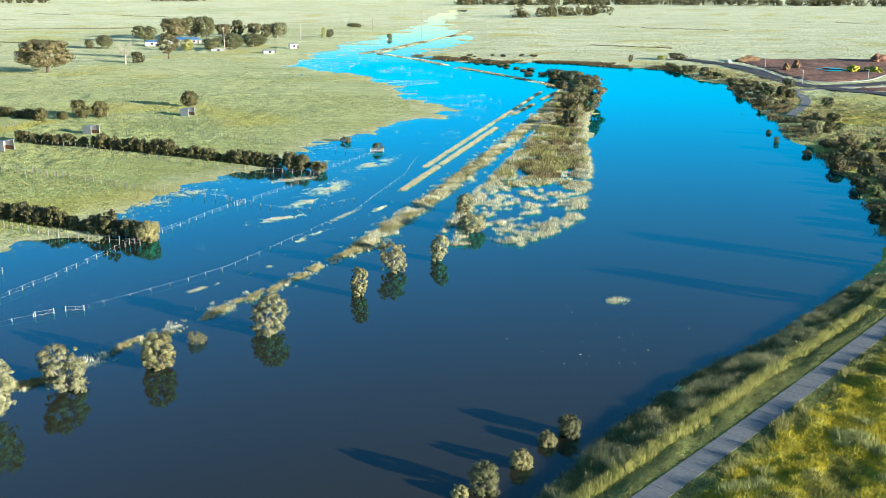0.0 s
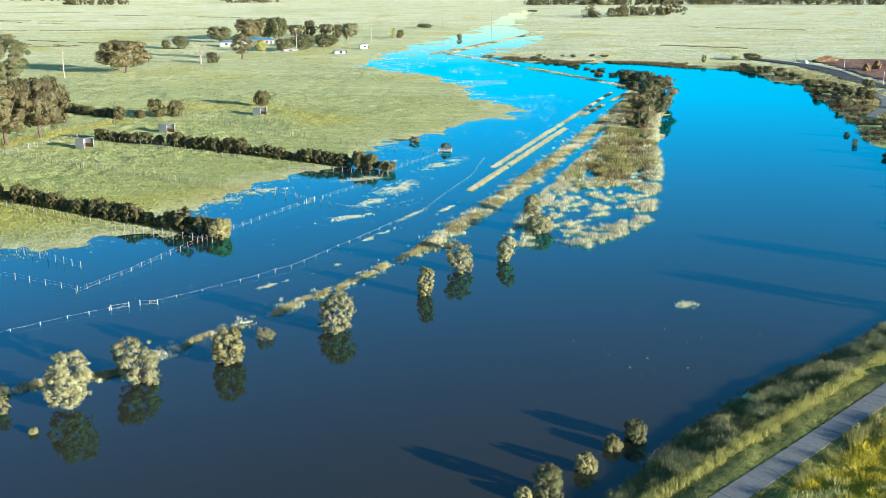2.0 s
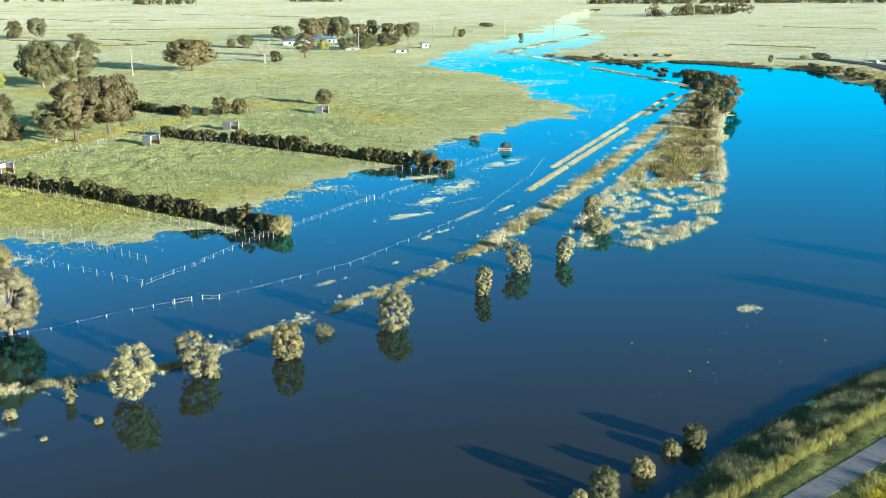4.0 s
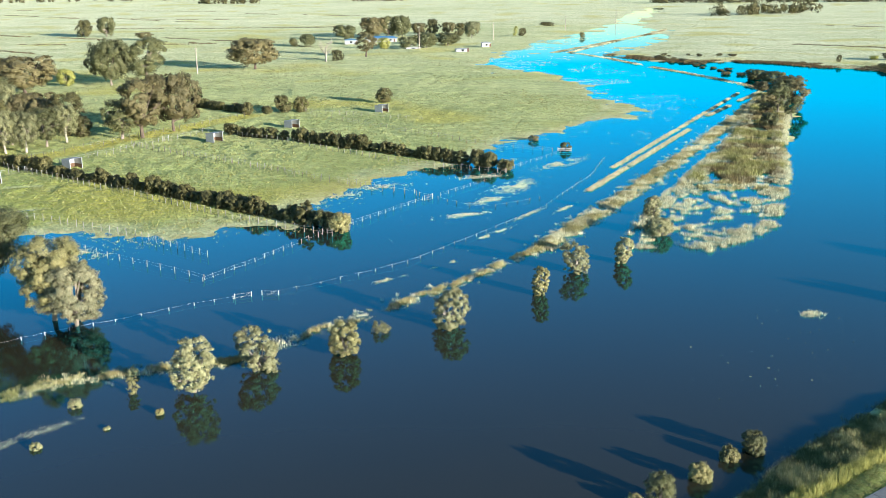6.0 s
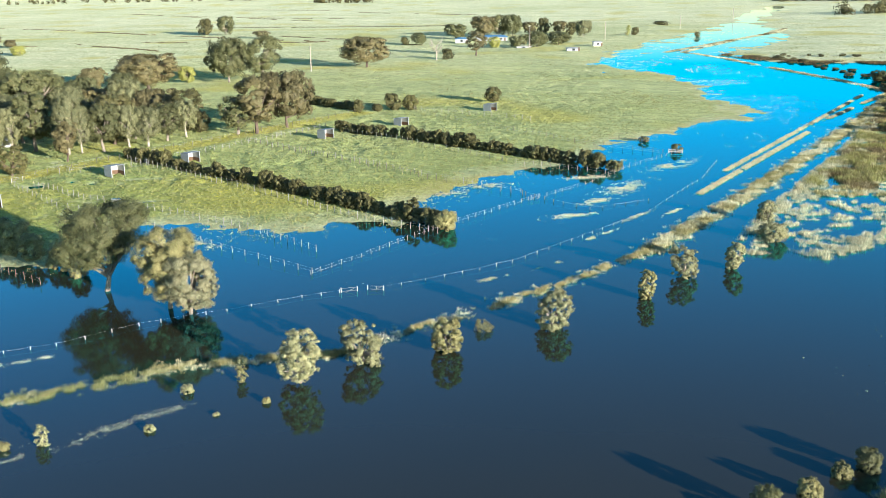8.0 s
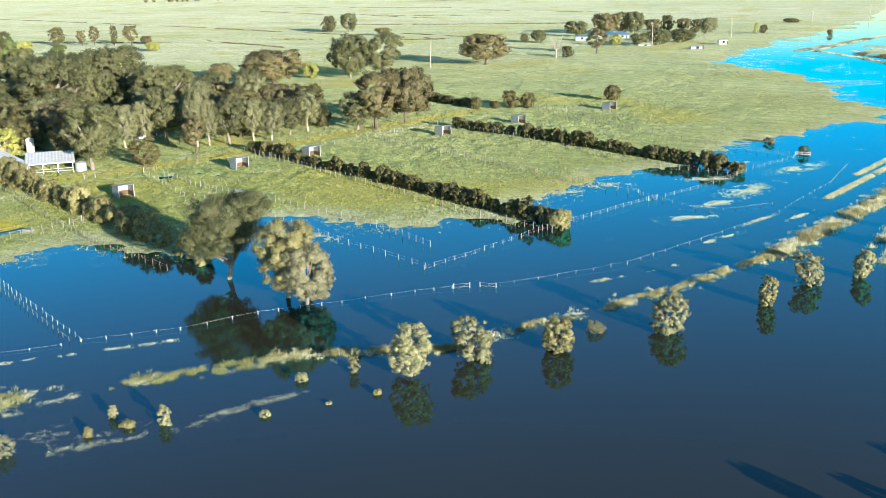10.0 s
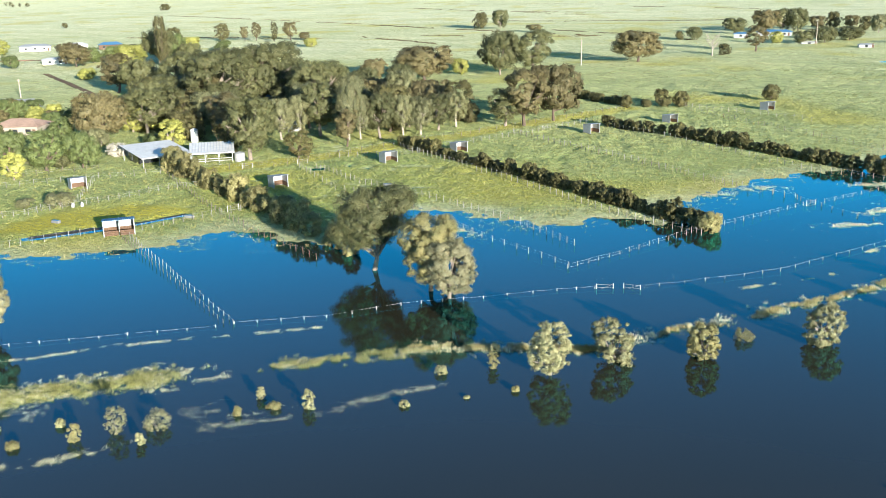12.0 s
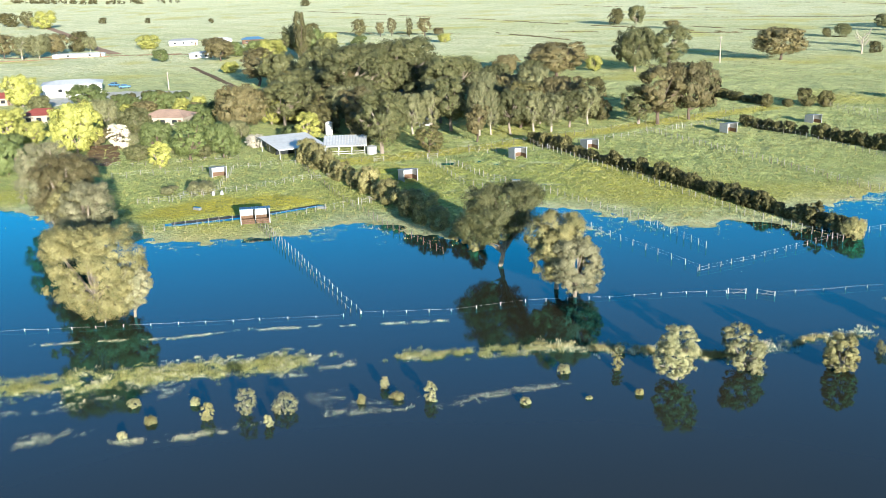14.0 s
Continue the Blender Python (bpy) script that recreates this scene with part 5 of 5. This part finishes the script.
fence([(-44, 108), (-39, 113), (-30, 124), (-23, 140), (-15, 160), (-8, 190), (-6, 209)], 3.0, 1.0, (0.9,), POST_PALE, 0.06, 0.0045, WET, 0.3)
fence([(-78.5, 72.8), (-95.1, 80.3), (-120.5, 91.8)], 1.75, 1.2, (1.05,), POST_PALE, 0.07, 0.0045, WET, 0.42)
fence([(-79.9, 72.4), (-97, 80.2), (-121.3, 91)], 1.75, 1.2, (1.05,), POST_WOOD, 0.06, 0.0045, WET, 0.42)
fence([(-54.8, 111.3), (-51.5, 121), (-47, 135.5), (-36.5, 163)], 2.2, 1.1, (1.0, 0.6), POST_PALE, 0.06, 0.005, WET, 0.45)
fence([(-34, 167), (-28, 181), (-24, 196), (-15, 218)], 2.5, 1.1, (1.0, 0.6), POST_PALE, 0.06, 0.005, WET, 0.42)
fence([(-132.8, 150.1), (-114.7, 141.8), (-93.4, 136.9), (-75.1, 130.9), (-59.1, 122.2)], 1.9, 1.25, (1.1, 0.7, 0.4), POST_PALE, 0.08, 0.0045, DRY, 0.6)
fence([(-135.9, 148.1), (-115, 134.9), (-95.8, 130.9), (-73.3, 119.5), (-55.1, 112.2)], 2.8, 1.2, (1.1, 0.7), POST_PALE, 0.08, 0.0045, DRY, 0.5)
fence([(-131, 177.8), (-97.5, 161), (-64.5, 143.6), (-45, 136.5)], 1.9, 1.25, (1.1, 0.7), POST_PALE, 0.08, 0.0045, DRY, 0.6)
fence([(-118, 208), (-86.5, 191), (-71.7, 183.5), (-58.3, 176.5), (-39.4, 168.8)], 2.2, 1.2, (1.1, 0.7), POST_PALE, 0.08, 0.0045, DRY, 0.6)
fence([(-116.6, 207), (-86, 189), (-71, 181.8), (-57.8, 174.7), (-38.6, 167)], 2.6, 1.2, (1.1,), POST_WOOD, 0.08, 0.0045, DRY, 0.5)
fence([(-100.5, 227.5), (-69.6, 209.5), (-46.7, 195.5), (-25, 190.5)], 2.0, 1.25, (1.1, 0.7), POST_PALE, 0.08, 0.0045, DRY, 0.6)
fence([(-94.2, 266.9), (-64.1, 243.8), (-39.4, 225.5), (-18, 217.5)], 2.6, 1.25, (1.1, 0.7, 0.3), POST_WOOD, 0.08, 0.0075, DRY, 0.5)
fence([(-100.9, 272.9), (-84.6, 267.9), (-57.8, 258.4)], 2.6, 1.25, (1.1, 0.7), POST_PALE, 0.08, 0.0060, DRY)
fence([(-38, 167), (-30, 161.5), (-24.8, 158.5), (-16, 168)], 2.6, 1.0, (0.9,), POST_WOOD, 0.08, 0.0045, WET, 0.5)
fence([(-135.2, 160.5), (-124.5, 173.4)], 2.0, 1.25, (1.1, 0.7), POST_PALE, 0.08, 0.0060, DRY)
fence([(-124, 180), (-117.7, 196), (-113, 215), (-108.3, 233.4)], 2.3, 1.25, (1.1, 0.7), POST_PALE, 0.08, 0.0060, DRY)
fence([(-156.6, 134.3), (-148.2, 139.9), (-140.2, 149.1), (-138.5, 164.4), (-130.3, 190.9), (-120.7, 229.4), (-111.1, 260.6)], 3.0, 1.25, (1.1, 0.7), POST_WOOD, 0.08, 0.0053, DRY)
fence([(-153.2, 127.6), (-128, 113.8), (-104.5, 103.6), (-87.5, 97.8)], 2.1, 1.25, (1.1, 0.7), POST_WOOD, 0.08, 0.0045, DRY, 0.6)
fence([(-135.1, 74.7), (-131.2, 84.1), (-128.9, 89), (-128, 91)], 1.8, 1.2, (1.1, 0.6), POST_PALE, 0.08, 0.0053, DRY)
fence([(-123.4, 96.5), (-121.6, 103.6), (-119.1, 111.9), (-117.5, 117.6)], 1.8, 1.2, (1.1, 0.6), POST_PALE, 0.08, 0.0053, DRY)
fence([(-152, 88), (-149.9, 93.1), (-145.3, 104.8), (-143.5, 117), (-141, 124)], 2.0, 1.2, (1.1, 0.8, 0.4), POST_PALE, 0.08, 0.0067, DRY)
fence([(-178, 98), (-175.7, 103.2), (-167.6, 115.7), (-159.3, 127.2), (-156.5, 132)], 2.4, 1.2, (1.1, 0.6), POST_PALE, 0.08, 0.0067, DRY)
fence([(-164, 118), (-150, 104), (-149.5, 93.5)], 2.4, 1.2, (1.1, 0.6), POST_PALE, 0.08, 0.0060, DRY)
fence([(-196, 98), (-185, 110), (-173, 126)], 2.6, 1.1, (1.0, 0.6), POST_WOOD, 0.08, 0.0060, DRY)


def gate(x, y, turn, w=2.1, label="white tubular farm gate"):
    thing = empty("gate", x, y, max(ground_at(x, y), -0.85), turn)
    for k, xx in enumerate((0, w)):
        part("gate_post", box(0.1, 0.1, 1.35, xx, 0, 0.6, bevel=0.02), POST_WHITE, thing)
    for z in (0.35, 0.75, 1.15):
        bm = bmesh.new()
        add_tube(bm, [(0.1, 0, z), (w - 0.1, 0, z)], [0.018, 0.018], 6)
        part("rail", bm, POST_PALE, thing)
    bm = bmesh.new()
    add_tube(bm, [(0.1, 0, 0.35), (w - 0.1, 0, 1.15)], [0.015, 0.015], 6)
    part("brace", bm, POST_PALE, thing)
    tagged(thing, label, "gate", "farm gates")


for x, y, turn in [(-47.8, 105.4, 35), (-45, 107.4, 10), (-36.2, 163.3, 60), (-120, 112, 70), (-139, 151, 50), (-146, 141.5, 45), (-102, 53.5, -40), (-123.5, 174, 55), (-113, 214, 75)]:
    gate(x, y, turn)


# ---- shelters and buildings ----
def sheeting(w, d, ribs, rise=0.05, thick=0.04):
    """A corrugated roof sheet w wide and d deep, ribs running along y, as one closed skin."""
    bm = bmesh.new()
    line = []
    for k in range(ribs * 4 + 1):
        line.append((-w / 2 + w * k / (ribs * 4), rise if k % 4 in (1, 2) else 0.0))
    ring = line + [(x, z - thick) for x, z in line[::-1]]
    ends = [[bm.verts.new((x, s * d / 2, z)) for x, z in ring] for s in (-1, 1)]
    n = len(ring)
    for k in range(n):
        bm.faces.new((ends[0][k], ends[0][(k + 1) % n], ends[1][(k + 1) % n], ends[1][k]))
    bm.faces.new(ends[0][::-1])
    bm.faces.new(ends[1])
    bmesh.ops.recalc_face_normals(bm, faces=bm.faces)
    return bm


def shelter(x, y, turn, w=3.2, d=3.0, h=2.4, bays=1, roof=None, label="grey steel horse shelter with an open front"):
    """Three steel walls, a skillion roof, a timber kickboard inside; the open front looks along local +x."""
    thing = empty("horse_shelter", x, y, max(ground_at(x, y), 0.02), turn)
    part("back_wall", box(0.06, w, h - 0.3, -d / 2, 0, (h - 0.3) / 2), STEEL, thing)
    for s in (-1, 1):
        bm = bmesh.new()
        f = [bm.verts.new(v) for v in ((-d / 2, s * w / 2, 0), (d / 2, s * w / 2, 0), (d / 2, s * w / 2, h), (-d / 2, s * w / 2, h - 0.3))]
        made = bmesh.ops.extrude_face_region(bm, geom=[bm.faces.new(f)])["geom"]
        bmesh.ops.translate(bm, verts=[v for v in made if isinstance(v, bmesh.types.BMVert)], vec=(0, -s * 0.05, 0))
        bmesh.ops.recalc_face_normals(bm, faces=bm.faces)
        part("side_wall", bm, STEEL, thing)
        part("corner_post", box(0.1, 0.1, h, d / 2 - 0.02, s * (w / 2 - 0.1), h / 2), STEEL, thing)
    bm = sheeting(w + 0.2, d + 0.5, max(10, int(w / 0.3)))
    bmesh.ops.transform(bm, matrix=pose(0.1, 0, h - 0.12, 0, -math.degrees(math.atan2(0.3, d)), 0) @ pose(0, 0, 0, 0, 0, 90), verts=bm.verts)
    part("roof", bm, roof or STEEL, thing)
    part("lining", box(0.03, w - 0.12, h - 0.5, -d / 2 + 0.06, 0, (h - 0.5) / 2 + 0.05), INNER_WHITE, thing, "pale lining inside the back wall")
    for b in range(bays):
        ww, y0 = w / bays, -w / 2 + w / bays * (b + 0.5)
        part("kickboard", box(0.05, ww - 0.2, 0.85, -d / 2 + 0.12, y0, 0.5), TIMBER, thing, "brown timber kickboard")
        if bays > 1:
            for k in range(3):
                part("front_board", box(0.06, ww - 0.25, 0.24, d / 2 - 0.3, y0, 0.18 + k * 0.28), TIMBER, thing, "brown timber board")
    for s in (-1, 1):
        part("side_board", box(d - 0.3, 0.04, 0.85, 0, s * (w / 2 - 0.09), 0.5), TIMBER, thing, "brown timber kickboard")
    for b in range(1, bays):
        part("divider", box(d - 0.1, 0.06, h - 0.35, 0, -w / 2 + w * b / bays, (h - 0.35) / 2), STEEL, thing)
    tagged(thing, label, "horse shelter", "horse shelters")


for x, y in [(-74.1, 276.5), (-90, 242.5), (-100.3, 216), (-116, 179.5), (-122.8, 162), (-126.4, 131.5), (-160.7, 111.7)]:
    shelter(x, y, -24, 3.0, 2.8, 2.35)
shelter(-124.8, 93.2, -38, 4.8, 2.8, 2.6, 2, BLUE_ROOF, "double horse shelter with a blue-edged roof and timber boards")


def open_barn(x, y, turn, w, d, h, slope, mats, label, rail=True, fill=0.0):
    """A roof of pale sheets on posts, with rails between them."""
    thing = empty("open_barn", x, y, max(ground_at(x, y), 0), turn)
    bm = sheeting(w + 0.6, d + 1.0, int(w / 0.6))
    bmesh.ops.transform(bm, matrix=pose(0, 0, h + slope / 2, math.degrees(math.atan2(slope, d))), verts=bm.verts)
    part("roof", bm, mats[0], thing, "pale sheet roof")
    part("fascia", box(w + 0.7, 0.08, 0.3, 0, -d / 2 - 0.5, h - 0.05), mats[1], thing)
    for i in range(4):
        for s in (-1, 1):
            part("post", box(0.16, 0.16, h + (slope if s > 0 else 0), -w / 2 + 0.2 + i * (w - 0.4) / 3, s * (d / 2 - 0.2), (h + (slope if s > 0 else 0)) / 2), mats[1], thing)
    if rail:
        for z in (0.45, 0.95):
            part("rail", box(w - 0.4, 0.06, 0.12, 0, -d / 2 + 0.2, z), POST_WHITE, thing)
            for s in (-1, 1):
                part("rail", box(0.06, d - 0.4, 0.12, s * (w / 2 - 0.2), 0, z + 0.003), POST_WHITE, thing)
    # added block under the roof, its dark colour standing in for interior shade
    if fill:
        part("inner_wall", box(w * fill, d * 0.5, h * 0.8, 0, d * 0.2, h * 0.4), mats[2], thing)
    return tagged(thing, label, "barn", "farm sheds")


open_barn(-160.0, 146.2, 46, 9.2, 8.0, 2.3, 1.0, (ROOF_WHITE, STEEL, BRICK_PAINT), "open farm shed with a pale sheet roof and white rails")
open_barn(-169.4, 138.6, 70, 11.0, 13.0, 2.3, 1.1, (ROOF_WHITE, STEEL, DARK_GLASS_SHADE), "low open farm shed with pale sheet roof", False, 0.8)


def tank(x, y, r, h, mat, label):
    thing = empty("water_tank", x, y, max(ground_at(x, y), 0))
    bm = bmesh.new()
    rings = [(r * (1.0 if k % 2 else 0.96), h * k / 14) for k in range(15)]
    add_tube(bm, [(0, 0, z) for _, z in rings], [q for q, _ in rings], 24)
    part("body", bm, mat, thing)
    bm = bmesh.new()
    bmesh.ops.create_cone(bm, cap_ends=True, segments=24, radius1=r * 1.04, radius2=0.15, depth=0.35, matrix=Matrix.Translation((0, 0, h + 0.17)))
    part("lid", bm, mat, thing)
    tagged(thing, label, "water tank")


tank(-182, 161, 0.95, 3.1, ROOF_WHITE, "white water tank beside the farm sheds")
tank(-153.9, 148.6, 1.2, 1.8, STEEL, "squat corrugated steel tank at the shed's end")


def house(name, x, y, turn, w, d, h, pitch, wall, roof, label, windows=3):
    thing = empty(name, x, y, max(ground_at(x, y), 0), turn)
    part("wall", box(w, d, h, 0, 0, h / 2), wall, thing)
    bm = bmesh.new()
    e = 0.6
    low = [bm.verts.new(v) for v in ((-w / 2 - e, -d / 2 - e, h), (w / 2 + e, -d / 2 - e, h), (w / 2 + e, d / 2 + e, h), (-w / 2 - e, d / 2 + e, h))]
    a, b = bm.verts.new((-w / 2 + d * 0.35, 0, h + pitch)), bm.verts.new((w / 2 - d * 0.35, 0, h + pitch))
    for f in ((low[0], low[1], b, a), (low[1], low[2], b), (low[2], low[3], a, b), (low[3], low[0], a), low[::-1]):
        bm.faces.new(f)
    bmesh.ops.recalc_face_normals(bm, faces=bm.faces)
    part("roof", bm, roof, thing)
    for k in range(windows):
        win = part("window", box(1.4, 0.06, 1.1, -w / 2 + (k + 0.7) * w / (windows + 0.4), -d / 2 - 0.02, h * 0.55), DARK_GLASS_SHADE, thing)
        part("frame", box(1.6, 0.05, 0.1, -w / 2 + (k + 0.7) * w / (windows + 0.4), -d / 2 - 0.04, h * 0.55 - 0.6), POST_WHITE, win)
    part("door", box(0.95, 0.07, 2.0, w * 0.42, -d / 2 - 0.02, 1.0), TIMBER, thing)
    tagged(thing, label, "house", "buildings")


house("house", -236, 149.5, 32, 12, 9, 2.7, 1.7, BRICK_PAINT, TILE_ROOF, "cream house with a pale terracotta roof among garden trees")
house("house", -273, 131, 46, 10, 8, 2.6, 1.6, BRICK_PAINT, RED_ROOF, "house with a dull red roof among garden trees")
house("house", -331, 145, 46, 9, 8, 2.6, 1.6, BRICK_PAINT, RED_ROOF, "house with a dull red roof", 2)
house("machinery_shed", -334, 173, 60, 20, 14, 4.5, 1.2, ROOF_WHITE, ROOF_WHITE, "big white farm shed with a pale roof", 2)
house("farm_shed", -521, 276, 55, 28, 6, 2.0, 0.5, ROOF_WHITE, ROOF_WHITE, "long low white shed behind a paddock", 2)
house("house", -546, 362, 55, 18, 9, 3.0, 1.3, ROOF_WHITE, STEEL, "long white far farmhouse")
house("house", -526, 378, 55, 12, 9, 3.6, 1.3, ROOF_WHITE, ROOF_WHITE, "white far farmhouse with pale roof")
house("house", -512, 392, 55, 14, 9, 2.8, 1.6, TIMBER, BLUE_ROOF, "brick far farmhouse with a blue-grey roof")
house("house", -443, 304, 55, 12, 7, 2.4, 1.0, ROOF_WHITE, ROOF_WHITE, "low white outbuilding beside far trees", 2)
house("house", -162, 608, 15, 20, 8, 2.4, 1.2, STEEL, BLUE_ROOF, "far farmhouse with a blue roof behind trees")
house("farm_shed", -175, 584, 15, 8, 6, 2.6, 0.8, STEEL, BLUE_ROOF, "small far shed with a teal roof", 1)
house("farm_shed", -94, 524, 20, 7, 4, 1.5, 0.5, STEEL, STEEL, "low white shed far across the paddocks", 1)
house("farm_shed", -87, 564, 20, 5, 4, 2.4, 0.6, ROOF_WHITE, STEEL, "small grey far farm shed", 1)
house("farm_shed", -126, 543, 20, 8, 3, 1.1, 0.4, STEEL, ROOF_WHITE, "low white shed far across the paddocks", 1)
house("shed", -215, 226, 40, 6, 5, 2.6, 1.2, STEEL, BLUE_ROOF, "blue-roofed shed among the trees", 1)
house("shed", -172, 187, 40, 4, 3, 2.2, 0.5, STEEL, STEEL, "small grey shed among the trees", 1)


def pole(x, y, h, mat, label, arm=True, r=0.14):
    thing = empty("utility_pole" if arm else "street_lamp", x, y, max(ground_at(x, y), 0) - 0.2)
    bm = bmesh.new()
    add_tube(bm, [(0, 0, 0), (0, 0, h)], [r * 1.3, r * 0.8], 8)
    part("pole", bm, mat, thing)
    if arm:
        part("crossarm", box(1.8, 0.12, 0.14, 0, 0, h - 0.5, 40), mat, thing)
    else:
        part("lamp_arm", box(1.4, 0.08, 0.08, -0.6, 0, h - 0.05), mat, thing)
    tagged(thing, label, "pole", "poles")


for x, y, h in [(-122.3, 542.8, 12.4), (-92.6, 631.4, 10.7), (-185.2, 386.8, 11.3), (-317.2, 202, 6.8), (-55, 760, 11), (-20, 900, 12)]:
    pole(x, y, h, BARK_PALE, "weathered timber power pole in a paddock", r=0.22)
for x, y, h in [(135, 475, 5), (146.8, 441, 5.5), (136.5, 366, 5.6), (168.8, 383, 4.5)]:
    pole(x, y, h, POST_WHITE, "white street lamp beside the new road", False, 0.12)


def car(x, y, turn, paint, label):
    thing = empty("car", x, y, max(ground_at(x, y), 0) + 0.35, turn)
    bm = bmesh.new()
    add_box(bm, 4.4, 1.75, 0.6, 0, 0, 0.7, bevel=0.12)
    add_box(bm, 2.3, 1.55, 0.55, -0.2, 0, 1.25, bevel=0.16)
    part("body", bm, paint, thing)
    part("windscreen", box(0.08, 1.3, 0.4, 0.97, 0, 1.25, tilt=-30), DARK_GLASS_SHADE, thing)
    for s in (-1, 1):
        part("side_window", box(1.8, 0.05, 0.32, -0.2, s * 0.77, 1.28), DARK_GLASS_SHADE, thing)
        for k in (-1, 1):
            bm = bmesh.new()
            bmesh.ops.create_cone(bm, cap_ends=True, segments=16, radius1=0.33, radius2=0.33, depth=0.22, matrix=pose(k * 1.35, s * 0.8, 0.33, 90))
            part("wheel", bm, ASPHALT, thing)
    tagged(thing, label, "car")


car(135.7, 461.3, 100, ROOF_WHITE, "white car parked on the new road")
car(-344, 195, 20, BLUE_ROOF, "blue vehicle parked beside the white shed")
car(-333, 193, 60, BLUE_ROOF, "blue vehicle parked beside the white shed")


def dead_tree(x, y, h, seed):
    thing = empty("dead_tree", x, y, foot(x, y))
    r = random.Random(seed)
    bm = bmesh.new()
    add_tube(bm, [(0, 0, 0), (0.1, 0, h * 0.35), (0.0, 0.2, h * 0.6)], [0.4, 0.3, 0.2], 7)
    for k in range(14):
        a, z = k * 2.4, h * (0.25 + 0.35 * k / 14)
        reach = h * r.uniform(0.2, 0.38)
        end = (math.cos(a) * reach, math.sin(a) * reach, z + h * r.uniform(0.2, 0.42))
        mid = (end[0] * 0.6, end[1] * 0.6, z + (end[2] - z) * 0.4)
        add_tube(bm, [(0, 0, z), mid, end], [0.16, 0.11, 0.03], 5)
        add_tube(bm, [mid, (mid[0] * 1.5 + r.uniform(-1, 1), mid[1] * 1.5 + r.uniform(-1, 1), end[2])], [0.09, 0.03], 5)
    part("trunk", bm, BARK_PALE, thing)
    tagged(thing, "bare bleached dead tree in the paddock", "tree")


dead_tree(-148.5, 452, 12, 3)

# small things in the flooded paddock and the yard
t = plant("tank_bush", 2.2, 3.0, (BARK_DARK, LEAF_DARK), 700, 2600, 0.13, 0.2, 3, 10, 0, 0.0, 0.8, label="round dark bush inside a white rail guard", category="bush")
stand(t, -15.3, 219.5, 0)
guard = empty("tree_guard", -15.3, 218.2, -0.2)
for k in (-1, 1):
    part("guard_post", box(0.15, 0.15, 1.1, k * 1.5, 0, 0.55), POST_WHITE, guard)
for z in (0.5, 0.9):
    part("rail", box(3.2, 0.08, 0.16, 0, -0.06, z), POST_WHITE, guard)
tagged(guard, "white rail guard in the flood beside a bush", "tree guard")
t = plant("red_bush", 1.5, 3.0, (BARK_DARK, LEAF_BRONZE), 701, 2000, 0.13, 0.2, 3, 8, 0, 0.0, 0.6, label="low rust-brown bush at the flood's edge", category="bush")
stand(t, -23.8, 232.5, 0)


def trough(x, y, turn):
    thing = empty("water_trough", x, y, max(ground_at(x, y), 0), turn)
    part("basin", box(1.6, 0.7, 0.5, 0, 0, 0.25, bevel=0.08), CONCRETE, thing)
    part("water_surface", box(1.35, 0.48, 0.02, 0, 0, 0.505, bevel=0.0), WATER, thing)
    tagged(thing, "pale concrete water trough on the grass", "trough", "troughs")


for px_, py_ in ((-146.6, 100.4), (-145.6, 101.6)):
    tank(px_, py_, 0.3, 0.45, INNER_WHITE, "small white feed drum on the grass")
for x, y, turn in [(-122.7, 105.8, 20), (-108, 142, 30), (-139.8, 92.2, 10)]:
    trough(x, y, turn)


def slab_path(points, width, length, lift):
    """Concrete slabs laid end to end on the path's bed, each a piece of the path."""
    pts = np.array(points, float)
    seg = np.hypot(*(pts[1:] - pts[:-1]).T)
    run = np.concatenate([[0], np.cumsum(seg)])
    count = int((run[-1] - 6) / length)
    at = 3 + np.arange(count + 1) * length

    def spot(d):
        ease = np.linspace(-5, 5, 11)
        return np.array([np.interp(d[:, None] + ease, run, pts[:, k]).mean(1) for k in (0, 1)]).T

    a, b = spot(at[:-1] + 0.02), spot(at[1:] - 0.02)
    za = np.array([height(p[0] + ZS[:, 0], p[1] + ZS[:, 1]).mean() for p in a]) + lift
    zb = np.array([height(p[0] + ZS[:, 0], p[1] + ZS[:, 1]).mean() for p in b]) + lift
    for p, q, z0, z1 in zip(a, b, za, zb):
        way = (q - p) / np.hypot(*(q - p))
        side = np.array([-way[1], way[0]]) * width / 2
        mid = (p + q) / 2
        corners = [(p - side, z0), (p + side, z0), (q + side, z1), (q - side, z1)]
        top = [(c[0] - mid[0], c[1] - mid[1], z) for c, z in corners]
        verts = [(x, y, z - 0.09) for x, y, z in top] + top
        me = mesh_of("slab", verts, [(4, 5, 6, 7), (0, 1, 5, 4), (1, 2, 6, 5), (2, 3, 7, 6), (3, 0, 4, 7)], CONCRETE)
        ob = new("slab", me)
        ob.parent = footpath
        ob.location = (mid[0], mid[1], 0)


ZS = np.array([(0.7 * i, 0.75 * i) for i in range(-4, 5)])
slab_path(PATH, 2.0, 2.0, 0.075)
